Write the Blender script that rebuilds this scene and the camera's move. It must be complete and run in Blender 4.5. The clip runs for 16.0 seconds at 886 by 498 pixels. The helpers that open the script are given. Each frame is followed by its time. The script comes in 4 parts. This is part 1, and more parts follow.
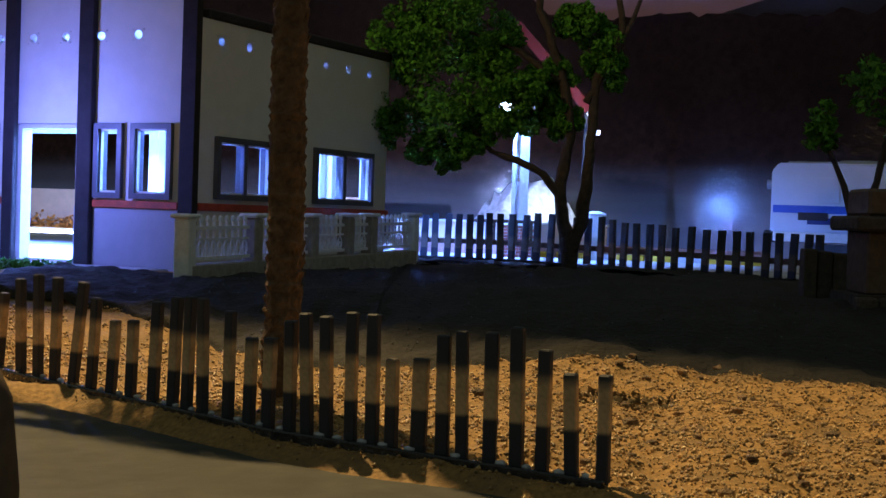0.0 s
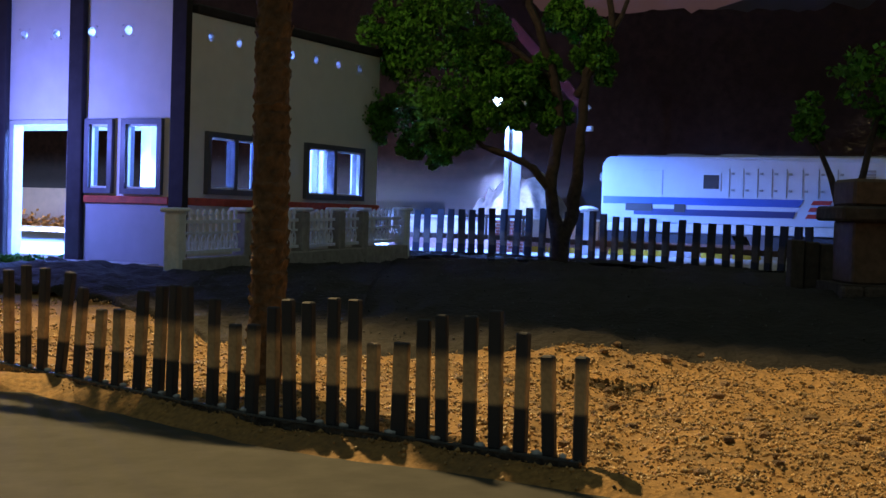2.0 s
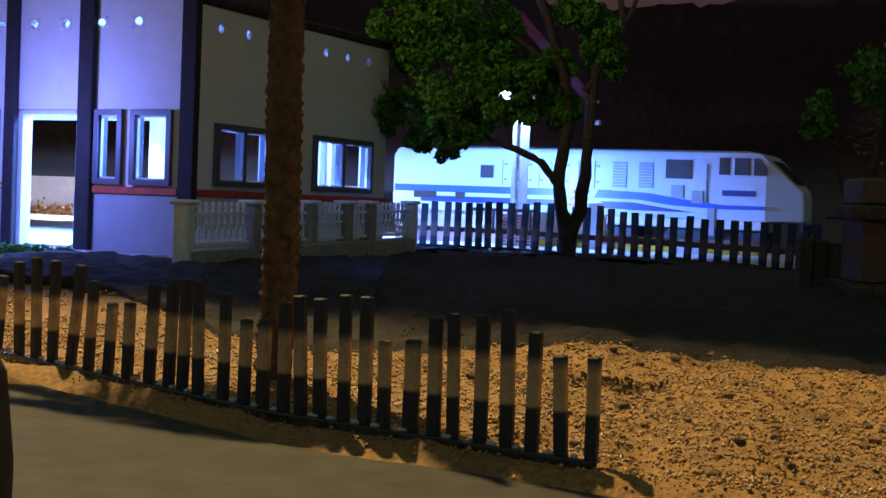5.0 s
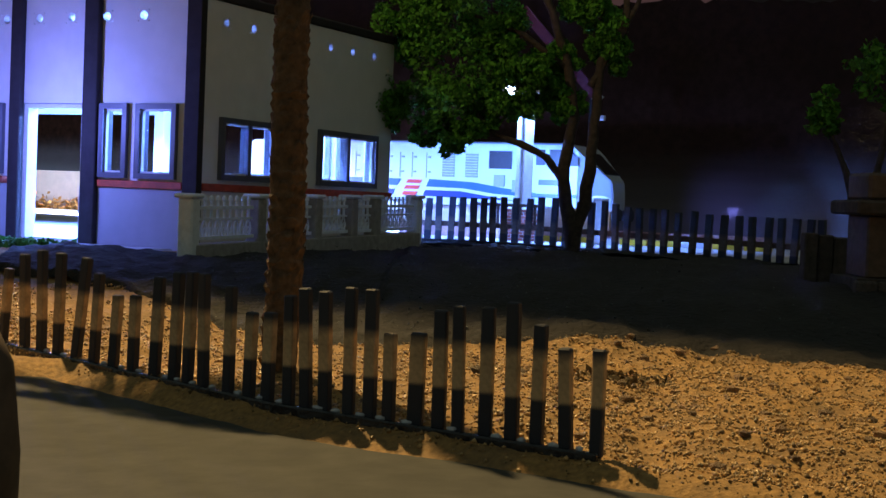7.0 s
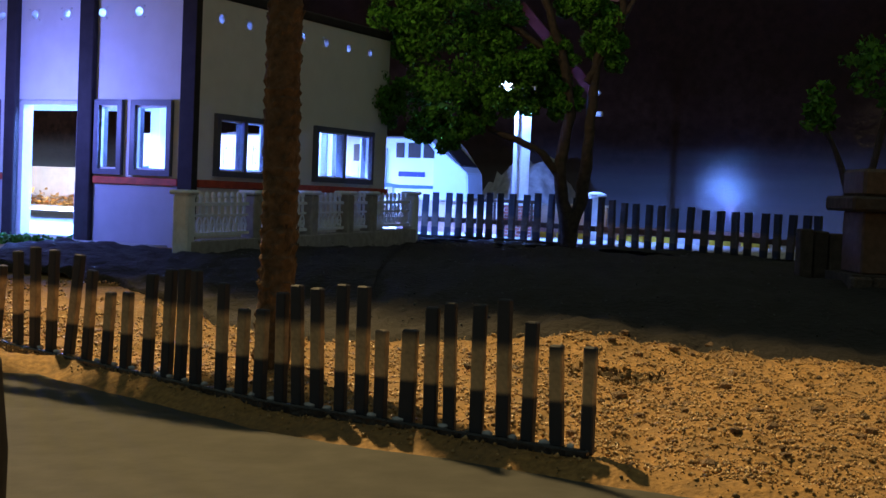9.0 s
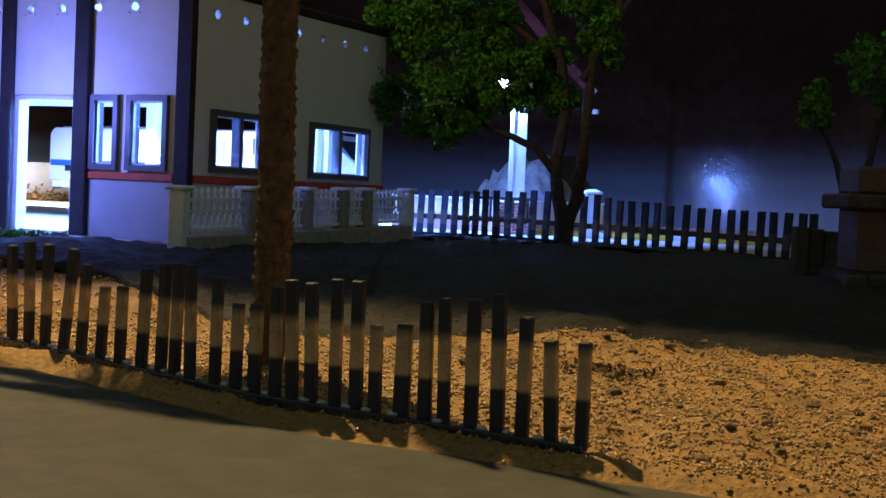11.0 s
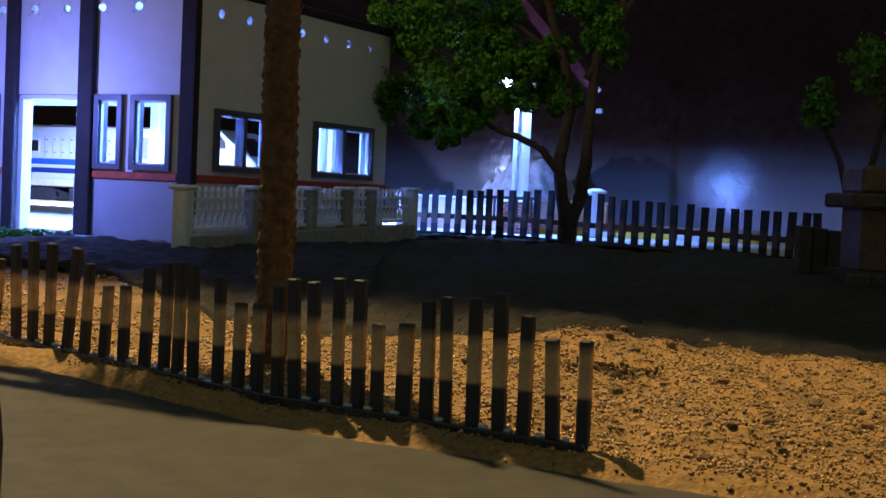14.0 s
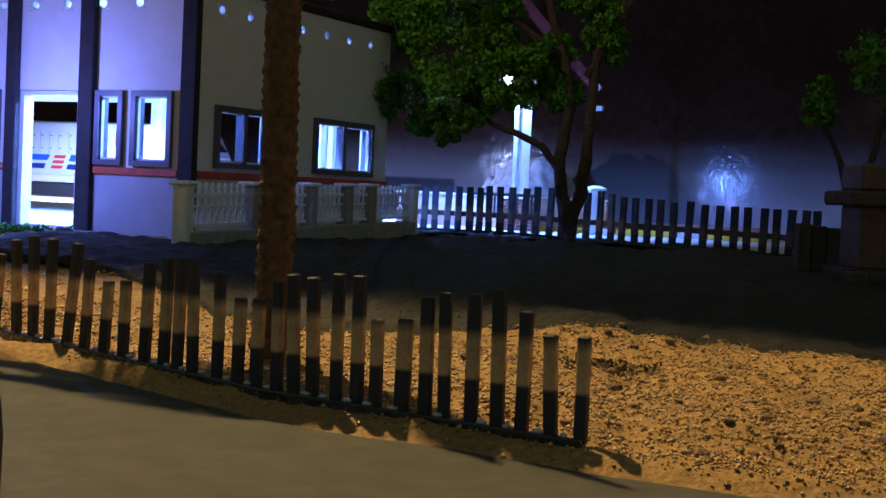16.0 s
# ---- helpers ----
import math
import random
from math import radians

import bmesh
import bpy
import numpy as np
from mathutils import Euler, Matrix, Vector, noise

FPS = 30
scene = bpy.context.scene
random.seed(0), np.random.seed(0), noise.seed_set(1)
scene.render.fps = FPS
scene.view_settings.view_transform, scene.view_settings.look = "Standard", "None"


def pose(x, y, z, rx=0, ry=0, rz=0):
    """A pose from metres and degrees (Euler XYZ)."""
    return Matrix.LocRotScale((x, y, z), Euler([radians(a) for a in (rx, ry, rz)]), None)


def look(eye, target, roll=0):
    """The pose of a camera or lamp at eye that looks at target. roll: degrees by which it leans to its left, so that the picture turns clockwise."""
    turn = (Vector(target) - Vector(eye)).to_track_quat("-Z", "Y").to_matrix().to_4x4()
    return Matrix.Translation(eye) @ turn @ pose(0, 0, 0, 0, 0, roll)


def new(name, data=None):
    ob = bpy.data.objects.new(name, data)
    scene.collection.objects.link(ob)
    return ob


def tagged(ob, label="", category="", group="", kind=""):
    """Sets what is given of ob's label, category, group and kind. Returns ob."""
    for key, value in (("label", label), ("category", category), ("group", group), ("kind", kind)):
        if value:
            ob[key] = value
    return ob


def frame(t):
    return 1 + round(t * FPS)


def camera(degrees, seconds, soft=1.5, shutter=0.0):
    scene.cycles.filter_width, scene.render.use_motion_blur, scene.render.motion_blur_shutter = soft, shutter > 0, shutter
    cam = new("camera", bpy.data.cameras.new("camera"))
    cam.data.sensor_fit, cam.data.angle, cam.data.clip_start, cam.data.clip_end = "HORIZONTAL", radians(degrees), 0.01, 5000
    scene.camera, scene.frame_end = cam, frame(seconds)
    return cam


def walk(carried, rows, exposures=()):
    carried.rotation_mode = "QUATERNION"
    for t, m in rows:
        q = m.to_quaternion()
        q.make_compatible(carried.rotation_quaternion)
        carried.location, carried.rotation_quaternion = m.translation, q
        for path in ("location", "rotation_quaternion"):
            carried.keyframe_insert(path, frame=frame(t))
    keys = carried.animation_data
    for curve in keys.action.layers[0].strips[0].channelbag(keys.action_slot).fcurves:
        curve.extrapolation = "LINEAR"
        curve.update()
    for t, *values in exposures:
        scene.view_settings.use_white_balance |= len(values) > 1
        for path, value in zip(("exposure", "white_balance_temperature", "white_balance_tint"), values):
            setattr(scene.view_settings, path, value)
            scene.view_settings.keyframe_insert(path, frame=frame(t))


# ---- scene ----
# A small-scale railway layout at night. All lengths below are centimetres; U turns them into metres.
U = 0.01
cam = camera(36.48, 16.0, soft=1.5)
PATH = [
    (0, (0.000, 0.000, 1.191), (0.003, 39.988, 0.211), 1.98),
    (0.5, (0.009, 0.006, 1.203), (-0.012, 39.992, 0.137), 1.95),
    (1, (0.024, -0.008, 1.189), (-0.006, 39.977, 0.092), 1.88),
    (1.5, (0.128, -0.118, 1.105), (0.125, 39.868, 0.065), 1.58),
    (2, (0.154, -0.127, 1.082), (0.233, 39.860, 0.081), 1.69),
    (2.5, (0.131, -0.151, 1.121), (0.248, 39.839, 0.240), 1.79),
    (3, (0.129, -0.148, 1.120), (0.226, 39.842, 0.247), 1.90),
    (3.5, (0.105, -0.172, 1.124), (0.124, 39.816, 0.142), 1.89),
    (4, (0.088, -0.142, 1.139), (0.011, 39.842, 0.029), 2.15),
    (6.5, (0.076, -0.116, 1.121), (0.019, 39.861, -0.245), 2.34),
    (7, (0.071, -0.130, 1.113), (-0.089, 39.845, -0.287), 2.38),
    (7.5, (0.079, -0.114, 1.112), (-0.097, 39.859, -0.350), 2.41),
    (8, (0.106, -0.127, 1.119), (-0.057, 39.844, -0.399), 2.36),
    (8.5, (0.131, -0.154, 1.130), (-0.051, 39.817, -0.398), 2.33),
    (9, (0.132, -0.121, 1.124), (0.013, 39.850, -0.398), 2.35),
    (11.5, (0.145, -0.100, 1.097), (0.138, 39.868, -0.506), 2.58),
    (12, (0.145, -0.087, 1.094), (0.104, 39.881, -0.524), 2.63),
    (12.5, (0.141, -0.246, 1.086), (0.093, 39.723, -0.484), 2.67),
    (13, (0.147, -0.144, 1.091), (0.123, 39.822, -0.555), 2.69),
    (13.5, (0.148, -0.154, 1.089), (0.027, 39.813, -0.530), 2.66),
    (14, (0.168, -0.134, 1.099), (0.029, 39.834, -0.507), 2.53),
    (14.5, (0.173, -0.136, 1.110), (0.023, 39.831, -0.505), 2.57),
    (15, (0.182, -0.160, 1.106), (-0.015, 39.806, -0.519), 2.59),
    (15.5, (0.182, -0.168, 1.098), (-0.035, 39.799, -0.512), 2.60),
    (16, (0.181, -0.170, 1.091), (0.030, 39.794, -0.600), 2.69),
]
walk(cam, [(t, look([v * U for v in e], [v * U for v in g], r)) for t, e, g, r in PATH])

# ---- light ----
CORNER = (-4.82, 25.80, 0.0)
TURN = -26.6
TB = pose(CORNER[0] * U, CORNER[1] * U, 0, 0, 0, TURN)


def in_b(x, y, z, rz=0.0):
    """A pose in the station's own axes (x along its front, y into it)."""
    return TB @ pose(x * U, y * U, z * U, 0, 0, rz)


def at(x, y, z, rz=0.0):
    return pose(x * U, y * U, z * U, 0, 0, rz)


world = bpy.data.worlds.new("night")
scene.world = world
world.use_nodes = True
wbg = world.node_tree.nodes["Background"]
wbg.inputs[0].default_value = (0.235, 0.29, 0.245, 1)
wbg.inputs[1].default_value = 0.36


def lamp_at(name, kind, m, power, colour, radius=0.1):
    d = bpy.data.lights.new(name, kind)
    d.energy, d.color = power, colour
    d.shadow_soft_size = radius * U
    ob = new(name, d)
    ob.matrix_world = m
    return ob


# warm lamp high behind the layout; its shade cuts the light off along the far edge of the sand
LAMP = Vector((-18.0, 40.5, 48.0))
EDGE = (Vector((5.8, 17.0, -0.75)), Vector((-5.0, 19.9, -0.2)))
aim = (EDGE[0] - LAMP).cross(EDGE[1] - LAMP).normalized()
aim = aim if aim.y < 0 else -aim
aim = (aim + (Vector((0.0, 14.0, -0.8)) - LAMP).normalized() * math.tan(radians(4.0))).normalized()
room = lamp_at("room_lamp", "SPOT", look(LAMP * U, (LAMP + aim) * U), 17.5, (1.0, 0.70, 0.30), 0.5)
room.data.spot_size, room.data.spot_blend = radians(172), 0.02
# added warm spot, unseen beyond the left border, that brightens the tree crown
crown_fill = lamp_at("crown_fill_light", "SPOT", look((-14.5 * U, 15.5 * U, 13.0 * U), (0.4 * U, 32.6 * U, 6.6 * U)), 0.42, (1.0, 0.74, 0.36), 0.3)
crown_fill.data.spot_size, crown_fill.data.spot_blend = radians(22), 0.5
# blue-white lights: over the entrance, in the hall, along the platform
BLUE = (0.13, 0.17, 1.0)
ICE = (0.12, 0.27, 1.0)
wash = lamp_at("front_light", "SPOT", TB @ look((-3.1 * U, -2.0 * U, 2.35 * U), (-3.1 * U, 0, 2.1 * U)), 0.024, BLUE, 0.2)
wash.data.spot_size, wash.data.spot_blend = radians(152), 0.3
wash = lamp_at("front_light", "SPOT", TB @ look((-8.0 * U, -2.0 * U, 2.35 * U), (-8.0 * U, 0, 2.1 * U)), 0.042, BLUE, 0.2)
wash.data.spot_size, wash.data.spot_blend = radians(152), 0.3
lamp_at("front_light", "POINT", in_b(-3.1, -2.0, 2.55), 0.026, (0.20, 0.26, 1.0), 0.15)
for x in (-5.2, -12.0):
    shaded = lamp_at("hall_light", "SPOT", TB @ look((x * U, 4.0 * U, 4.4 * U), (x * U, 4.01 * U, 0)), 2.0, ICE)
    shaded.data.spot_size, shaded.data.spot_blend = radians(120), 0.25
lamp_at("office_light", "POINT", in_b(-0.75, 3.2, 4.1), 0.55, ICE)
for x, z, power, tint in ((-7.5, 2.4, 1.4, ICE), (-23.0, 2.6, 2.6, (0.34, 0.44, 1.0))):
    shaded = lamp_at("platform_light", "SPOT", TB @ look((x * U, 22.0 * U, z * U), (x * U, 27.0 * U, (z - 9.4) * U)), power, tint, 0.3)
    shaded.data.spot_size, shaded.data.spot_blend = radians(162), 0.3
for x, power in ((1.80, 0.82),):
    head = lamp_at("post_light", "SPOT", look((x * U, 41.7 * U, 4.5 * U), ((x + 0.3) * U, 41.9 * U, 0)), power, ICE, 0.15)
    head.data.spot_size, head.data.spot_blend = radians(125), 0.3

# added light without a fixture, throwing the blue glow onto the backdrop
pool = lamp_at("backdrop_glow_fill", "SPOT", TB @ look((-2.1 * U, 41.0 * U, 1.2 * U), (-1.1 * U, 44.4 * U, 1.45 * U)), 0.020, (0.22, 0.24, 1.0), 0.25)
pool.data.spot_size, pool.data.spot_blend = radians(100), 1.0

# ---- materials ----
def mat(name, base, rough=0.6, metal=0.0, vary=0.25, scale=300.0, bump=0.3, dist=0.02, spec=0.5, random_object=0.0, stain=None, emit=None, power=0.0):
    """base colour with variation at two scales; scale in 1/m; dist the relief in cm."""
    m = bpy.data.materials.new(name)
    m.use_nodes = True
    nt = m.node_tree
    n, l = nt.nodes, nt.links
    p = n["Principled BSDF"]
    p.inputs["Roughness"].default_value = rough
    p.inputs["Metallic"].default_value = metal
    p.inputs["Specular IOR Level"].default_value = spec
    tc = n.new("ShaderNodeTexCoord")
    fine = n.new("ShaderNodeTexNoise")
    fine.inputs["Scale"].default_value = scale * 4
    fine.inputs["Detail"].default_value = 6
    wide = n.new("ShaderNodeTexNoise")
    wide.inputs["Scale"].default_value = scale * 0.35
    wide.inputs["Detail"].default_value = 4
    l.new(tc.outputs["Object"], fine.inputs["Vector"])
    l.new(tc.outputs["Object"], wide.inputs["Vector"])
    dark = tuple(c * (1 - vary) for c in base) + (1,)
    light = tuple(min(1, c * (1 + vary)) for c in base) + (1,)
    r1 = n.new("ShaderNodeMix")
    r1.data_type = "RGBA"
    r1.inputs[6].default_value, r1.inputs[7].default_value = dark, light
    mr = n.new("ShaderNodeMapRange")
    mr.inputs[1].default_value, mr.inputs[2].default_value = 0.3, 0.7
    l.new(fine.outputs["Fac"], mr.inputs[0])
    l.new(mr.outputs[0], r1.inputs[0])
    r2 = n.new("ShaderNodeMix")
    r2.data_type = "RGBA"
    r2.inputs[7].default_value = (stain or tuple(c * (1 - vary * 1.4) for c in base)) + (1,)
    mw = n.new("ShaderNodeMapRange")
    mw.inputs[1].default_value, mw.inputs[2].default_value = 0.45, 0.75
    mw.inputs[4].default_value = 0.7
    l.new(wide.outputs["Fac"], mw.inputs[0])
    l.new(mw.outputs[0], r2.inputs[0])
    l.new(r1.outputs[2], r2.inputs[6])
    out = r2.outputs[2]
    if random_object:
        oi = n.new("ShaderNodeObjectInfo")
        hs = n.new("ShaderNodeHueSaturation")
        rr = n.new("ShaderNodeMapRange")
        rr.inputs[3].default_value, rr.inputs[4].default_value = 1 - random_object, 1 + random_object
        l.new(oi.outputs["Random"], rr.inputs[0])
        l.new(rr.outputs[0], hs.inputs["Value"])
        l.new(out, hs.inputs["Color"])
        out = hs.outputs[0]
    l.new(out, p.inputs["Base Color"])
    if bump:
        b = n.new("ShaderNodeBump")
        b.inputs["Strength"].default_value = bump
        b.inputs["Distance"].default_value = dist * U
        l.new(fine.outputs["Fac"], b.inputs["Height"])
        l.new(b.outputs[0], p.inputs["Normal"])
    if emit:
        p.inputs["Emission Color"].default_value = emit + (1,)
        p.inputs["Emission Strength"].default_value = power
    return m


def island_vary(m, lo=0.6, hi=1.35):
    """Let joined pieces differ from one another in tone."""
    n, l = m.node_tree.nodes, m.node_tree.links
    p = n["Principled BSDF"]
    src = p.inputs["Base Color"].links[0].from_socket
    g = n.new("ShaderNodeNewGeometry")
    hs = n.new("ShaderNodeHueSaturation")
    rr = n.new("ShaderNodeMapRange")
    rr.inputs[3].default_value, rr.inputs[4].default_value = lo, hi
    l.new(g.outputs["Random Per Island"], rr.inputs[0])
    l.new(rr.outputs[0], hs.inputs["Value"])
    l.new(src, hs.inputs["Color"])
    l.new(hs.outputs[0], p.inputs["Base Color"])
    return m


M_SOIL = mat("sand_soil", (0.33, 0.185, 0.058), 0.85, 0, 0.35, 420, 0.8, 0.03, stain=(0.15, 0.10, 0.055))
M_GRAIN = island_vary(mat("sand_grains", (0.40, 0.25, 0.10), 0.32, 0, 0.3, 600, 0.5, 0.01), 0.35, 1.6)
M_PEBBLE = mat("pebble_stone", (0.24, 0.145, 0.07), 0.5, 0, 0.4, 500, 0.8, 0.02, random_object=0.5)
M_CRUMB = island_vary(mat("soil_crumbs", (0.05, 0.056, 0.052), 0.5, 0, 0.4, 600, 0.5, 0.01), 0.2, 2.2)
M_ROAD = mat("road_surface", (0.050, 0.0485, 0.041), 0.85, 0, 0.28, 70, 0.8, 0.02)
M_WALL = mat("painted_wall", (0.74, 0.72, 0.70), 0.7, 0, 0.05, 60, 0.25, 0.006)
M_DADO = mat("dado_paint", (0.40, 0.40, 0.44), 0.65, 0, 0.06, 60, 0.25, 0.006)
M_COLUMN = mat("dark_column_paint", (0.035, 0.03, 0.032), 0.75, 0, 0.2, 120, 0.3, 0.008, spec=0.2)
M_RED = mat("red_band_paint", (0.50, 0.07, 0.03), 0.55, 0, 0.3, 140, 0.4, 0.01)
M_FRAME = mat("window_frame_paint", (0.10, 0.10, 0.125), 0.45, 0, 0.12, 200, 0.2, 0.004)
M_WHITE = mat("white_plastic", (0.70, 0.69, 0.67), 0.5, 0, 0.07, 200, 0.25, 0.006)
M_BALUST = mat("balustrade_paint", (0.80, 0.84, 0.90), 0.55, 0, 0.10, 260, 0.35, 0.008)
M_PLINTH = mat("grey_plinth", (0.36, 0.33, 0.31), 0.8, 0, 0.25, 160, 0.5, 0.02)
M_FLOOR = mat("platform_slab", (0.60, 0.58, 0.56), 0.55, 0, 0.08, 70, 0.3, 0.01)
M_KERB = mat("platform_kerb", (0.42, 0.42, 0.42), 0.7, 0, 0.12, 120, 0.4, 0.01)
M_YELLOW = mat("yellow_line_paint", (0.75, 0.50, 0.03), 0.5, 0, 0.15, 200, 0.2, 0.005)
M_BRICK = mat("brick", (0.40, 0.13, 0.09), 0.8, 0, 0.25, 300, 0.5, 0.01, random_object=0.3)
M_MORTAR = mat("mortar", (0.50, 0.46, 0.42), 0.85, 0, 0.15, 300, 0.5, 0.01)
M_STONE = mat("rough_stone", (0.075, 0.058, 0.05), 0.85, 0, 0.35, 160, 0.9, 0.04, random_object=0.3)
M_WOOD = mat("dark_wood", (0.10, 0.065, 0.045), 0.7, 0, 0.35, 180, 0.6, 0.02)
M_BARK = mat("palm_bark", (0.13, 0.08, 0.045), 0.85, 0, 0.5, 260, 1.0, 0.06)
M_TRUNK = mat("tree_bark", (0.05, 0.034, 0.026), 0.85, 0, 0.4, 200, 1.0, 0.05)
M_LEAF = island_vary(mat("leaf", (0.07, 0.21, 0.02), 0.7, 0, 0.3, 300, 0.2, 0.01, spec=0.2), 0.5, 1.7)
M_GRASS = island_vary(mat("grass", (0.06, 0.24, 0.05), 0.6, 0, 0.3, 300, 0.2, 0.01), 0.5, 1.6)
M_FLAKES = island_vary(mat("brown_flakes", (0.15, 0.10, 0.04), 0.8, 0, 0.3, 300, 0.2, 0.01), 0.5, 1.5)
M_CREAM = mat("cream_wall_paint", (0.66, 0.50, 0.40), 0.75, 0, 0.08, 60, 0.3, 0.01)
M_FLOWER = island_vary(mat("flower_bed", (0.55, 0.22, 0.04), 0.6, 0, 0.5, 400, 0.2, 0.01), 0.4, 1.5)
M_BODY = mat("loco_white_paint", (0.56, 0.62, 0.72), 0.35, 0, 0.03, 60, 0.1, 0.003)
M_LBLUE = mat("loco_blue_stripe", (0.02, 0.10, 0.48), 0.35, 0, 0.05, 60, 0.1, 0.003)
M_NAVY = mat("loco_navy_stripe", (0.012, 0.035, 0.17), 0.35, 0, 0.05, 60, 0.1, 0.003)
M_LRED = mat("loco_red_mark", (0.60, 0.05, 0.04), 0.35, 0, 0.05, 60, 0.1, 0.003)
M_GREY = mat("loco_grey_grille", (0.28, 0.30, 0.33), 0.5, 0.2, 0.1, 300, 0.3, 0.006)
M_BLACK = mat("loco_black", (0.015, 0.015, 0.018), 0.45, 0, 0.2, 200, 0.3, 0.006)
M_UNDER = mat("underframe_grey", (0.05, 0.05, 0.055), 0.6, 0.2, 0.2, 200, 0.3, 0.008)
M_STEEL = mat("rail_steel", (0.35, 0.33, 0.31), 0.3, 1.0, 0.2, 200, 0.2, 0.004)
M_BALLAST = mat("ballast_stone", (0.24, 0.22, 0.20), 0.85, 0, 0.5, 300, 1.0, 0.06)
M_LAMP = mat("lit_lamp_glass", (0.9, 0.9, 0.9), 0.4, 0, 0.02, 60, 0, 0, emit=(0.45, 0.62, 1.0), power=14.0)
M_HEAD = mat("lit_headlight", (0.9, 0.9, 0.9), 0.4, 0, 0.02, 60, 0, 0, emit=(0.62, 0.78, 1.0), power=40000.0)
M_BOOMR = mat("red_boom_paint", (0.11, 0.005, 0.003), 0.6, 0, 0.05, 200, 0.1, 0.003)
# sky and near hill hold a faint added glow, in place of light on them
M_SKY = mat("backdrop_sky_print", (0.16, 0.085, 0.10), 0.7, 0, 0.10, 12, 0, 0, emit=(0.30, 0.15, 0.15), power=0.14)
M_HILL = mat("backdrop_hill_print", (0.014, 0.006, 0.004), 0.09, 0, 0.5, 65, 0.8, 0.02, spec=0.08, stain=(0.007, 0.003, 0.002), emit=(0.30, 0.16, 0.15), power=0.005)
M_HILLFAR = mat("backdrop_far_hill_print", (0.045, 0.022, 0.025), 0.6, 0, 0.2, 30, 0, 0)


def low_haze(m, colour, low, high):
    """Pales the print low down: lamplight haze on the board, put into its colour."""
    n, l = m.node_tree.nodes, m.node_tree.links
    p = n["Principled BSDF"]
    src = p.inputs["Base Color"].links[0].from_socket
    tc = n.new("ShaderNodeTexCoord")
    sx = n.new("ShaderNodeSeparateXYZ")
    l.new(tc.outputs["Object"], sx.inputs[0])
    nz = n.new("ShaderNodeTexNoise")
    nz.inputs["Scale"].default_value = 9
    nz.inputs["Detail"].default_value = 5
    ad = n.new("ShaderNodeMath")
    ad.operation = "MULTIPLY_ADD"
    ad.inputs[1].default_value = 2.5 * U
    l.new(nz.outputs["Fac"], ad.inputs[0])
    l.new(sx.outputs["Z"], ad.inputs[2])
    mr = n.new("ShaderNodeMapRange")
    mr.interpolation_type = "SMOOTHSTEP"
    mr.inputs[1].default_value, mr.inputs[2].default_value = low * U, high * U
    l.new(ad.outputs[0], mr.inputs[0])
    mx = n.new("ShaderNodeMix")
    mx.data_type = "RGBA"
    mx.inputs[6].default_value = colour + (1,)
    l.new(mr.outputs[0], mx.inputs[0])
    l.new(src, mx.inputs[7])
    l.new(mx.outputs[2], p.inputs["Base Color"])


low_haze(M_HILL, (0.15, 0.15, 0.16), 0.6, 6.2)

# glass
M_GLASS = bpy.data.materials.new("window_glass")
M_GLASS.use_nodes = True
gp = M_GLASS.node_tree.nodes["Principled BSDF"]
gp.inputs["Transmission Weight"].default_value = 1.0
gp.inputs["Roughness"].default_value = 0.02
gp.inputs["IOR"].default_value = 1.05

# pickets in three bands: dark foot, tan middle, dark head, by height above the foot
def picket_bands(name, low, high, tan=(0.36, 0.26, 0.15)):
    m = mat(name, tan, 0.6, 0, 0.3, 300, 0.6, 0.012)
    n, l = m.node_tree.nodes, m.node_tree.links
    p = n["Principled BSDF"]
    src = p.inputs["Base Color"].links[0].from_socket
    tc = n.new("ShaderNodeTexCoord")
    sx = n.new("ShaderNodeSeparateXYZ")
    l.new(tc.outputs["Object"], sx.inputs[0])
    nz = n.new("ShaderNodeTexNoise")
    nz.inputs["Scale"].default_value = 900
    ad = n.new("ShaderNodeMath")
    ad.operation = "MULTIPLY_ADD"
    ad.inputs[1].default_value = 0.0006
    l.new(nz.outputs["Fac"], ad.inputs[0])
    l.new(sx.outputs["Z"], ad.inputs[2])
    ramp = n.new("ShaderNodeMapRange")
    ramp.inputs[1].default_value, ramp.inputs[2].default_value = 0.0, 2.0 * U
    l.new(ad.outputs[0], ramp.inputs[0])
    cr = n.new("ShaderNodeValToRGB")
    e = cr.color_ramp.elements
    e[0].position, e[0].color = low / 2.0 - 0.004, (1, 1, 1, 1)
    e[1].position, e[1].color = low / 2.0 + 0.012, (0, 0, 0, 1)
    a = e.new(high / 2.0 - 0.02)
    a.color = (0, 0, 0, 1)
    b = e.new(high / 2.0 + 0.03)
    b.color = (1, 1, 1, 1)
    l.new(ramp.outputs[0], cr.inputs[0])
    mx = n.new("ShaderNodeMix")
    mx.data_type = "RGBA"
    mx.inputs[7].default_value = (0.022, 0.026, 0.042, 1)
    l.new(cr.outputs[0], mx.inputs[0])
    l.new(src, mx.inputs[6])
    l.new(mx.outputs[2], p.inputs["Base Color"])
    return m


M_PICKET = picket_bands("banded_picket", 0.41, 0.77, (0.54, 0.37, 0.21))
M_PICKETF = picket_bands("banded_far_picket", 0.28, 0.66, (0.11, 0.085, 0.065))


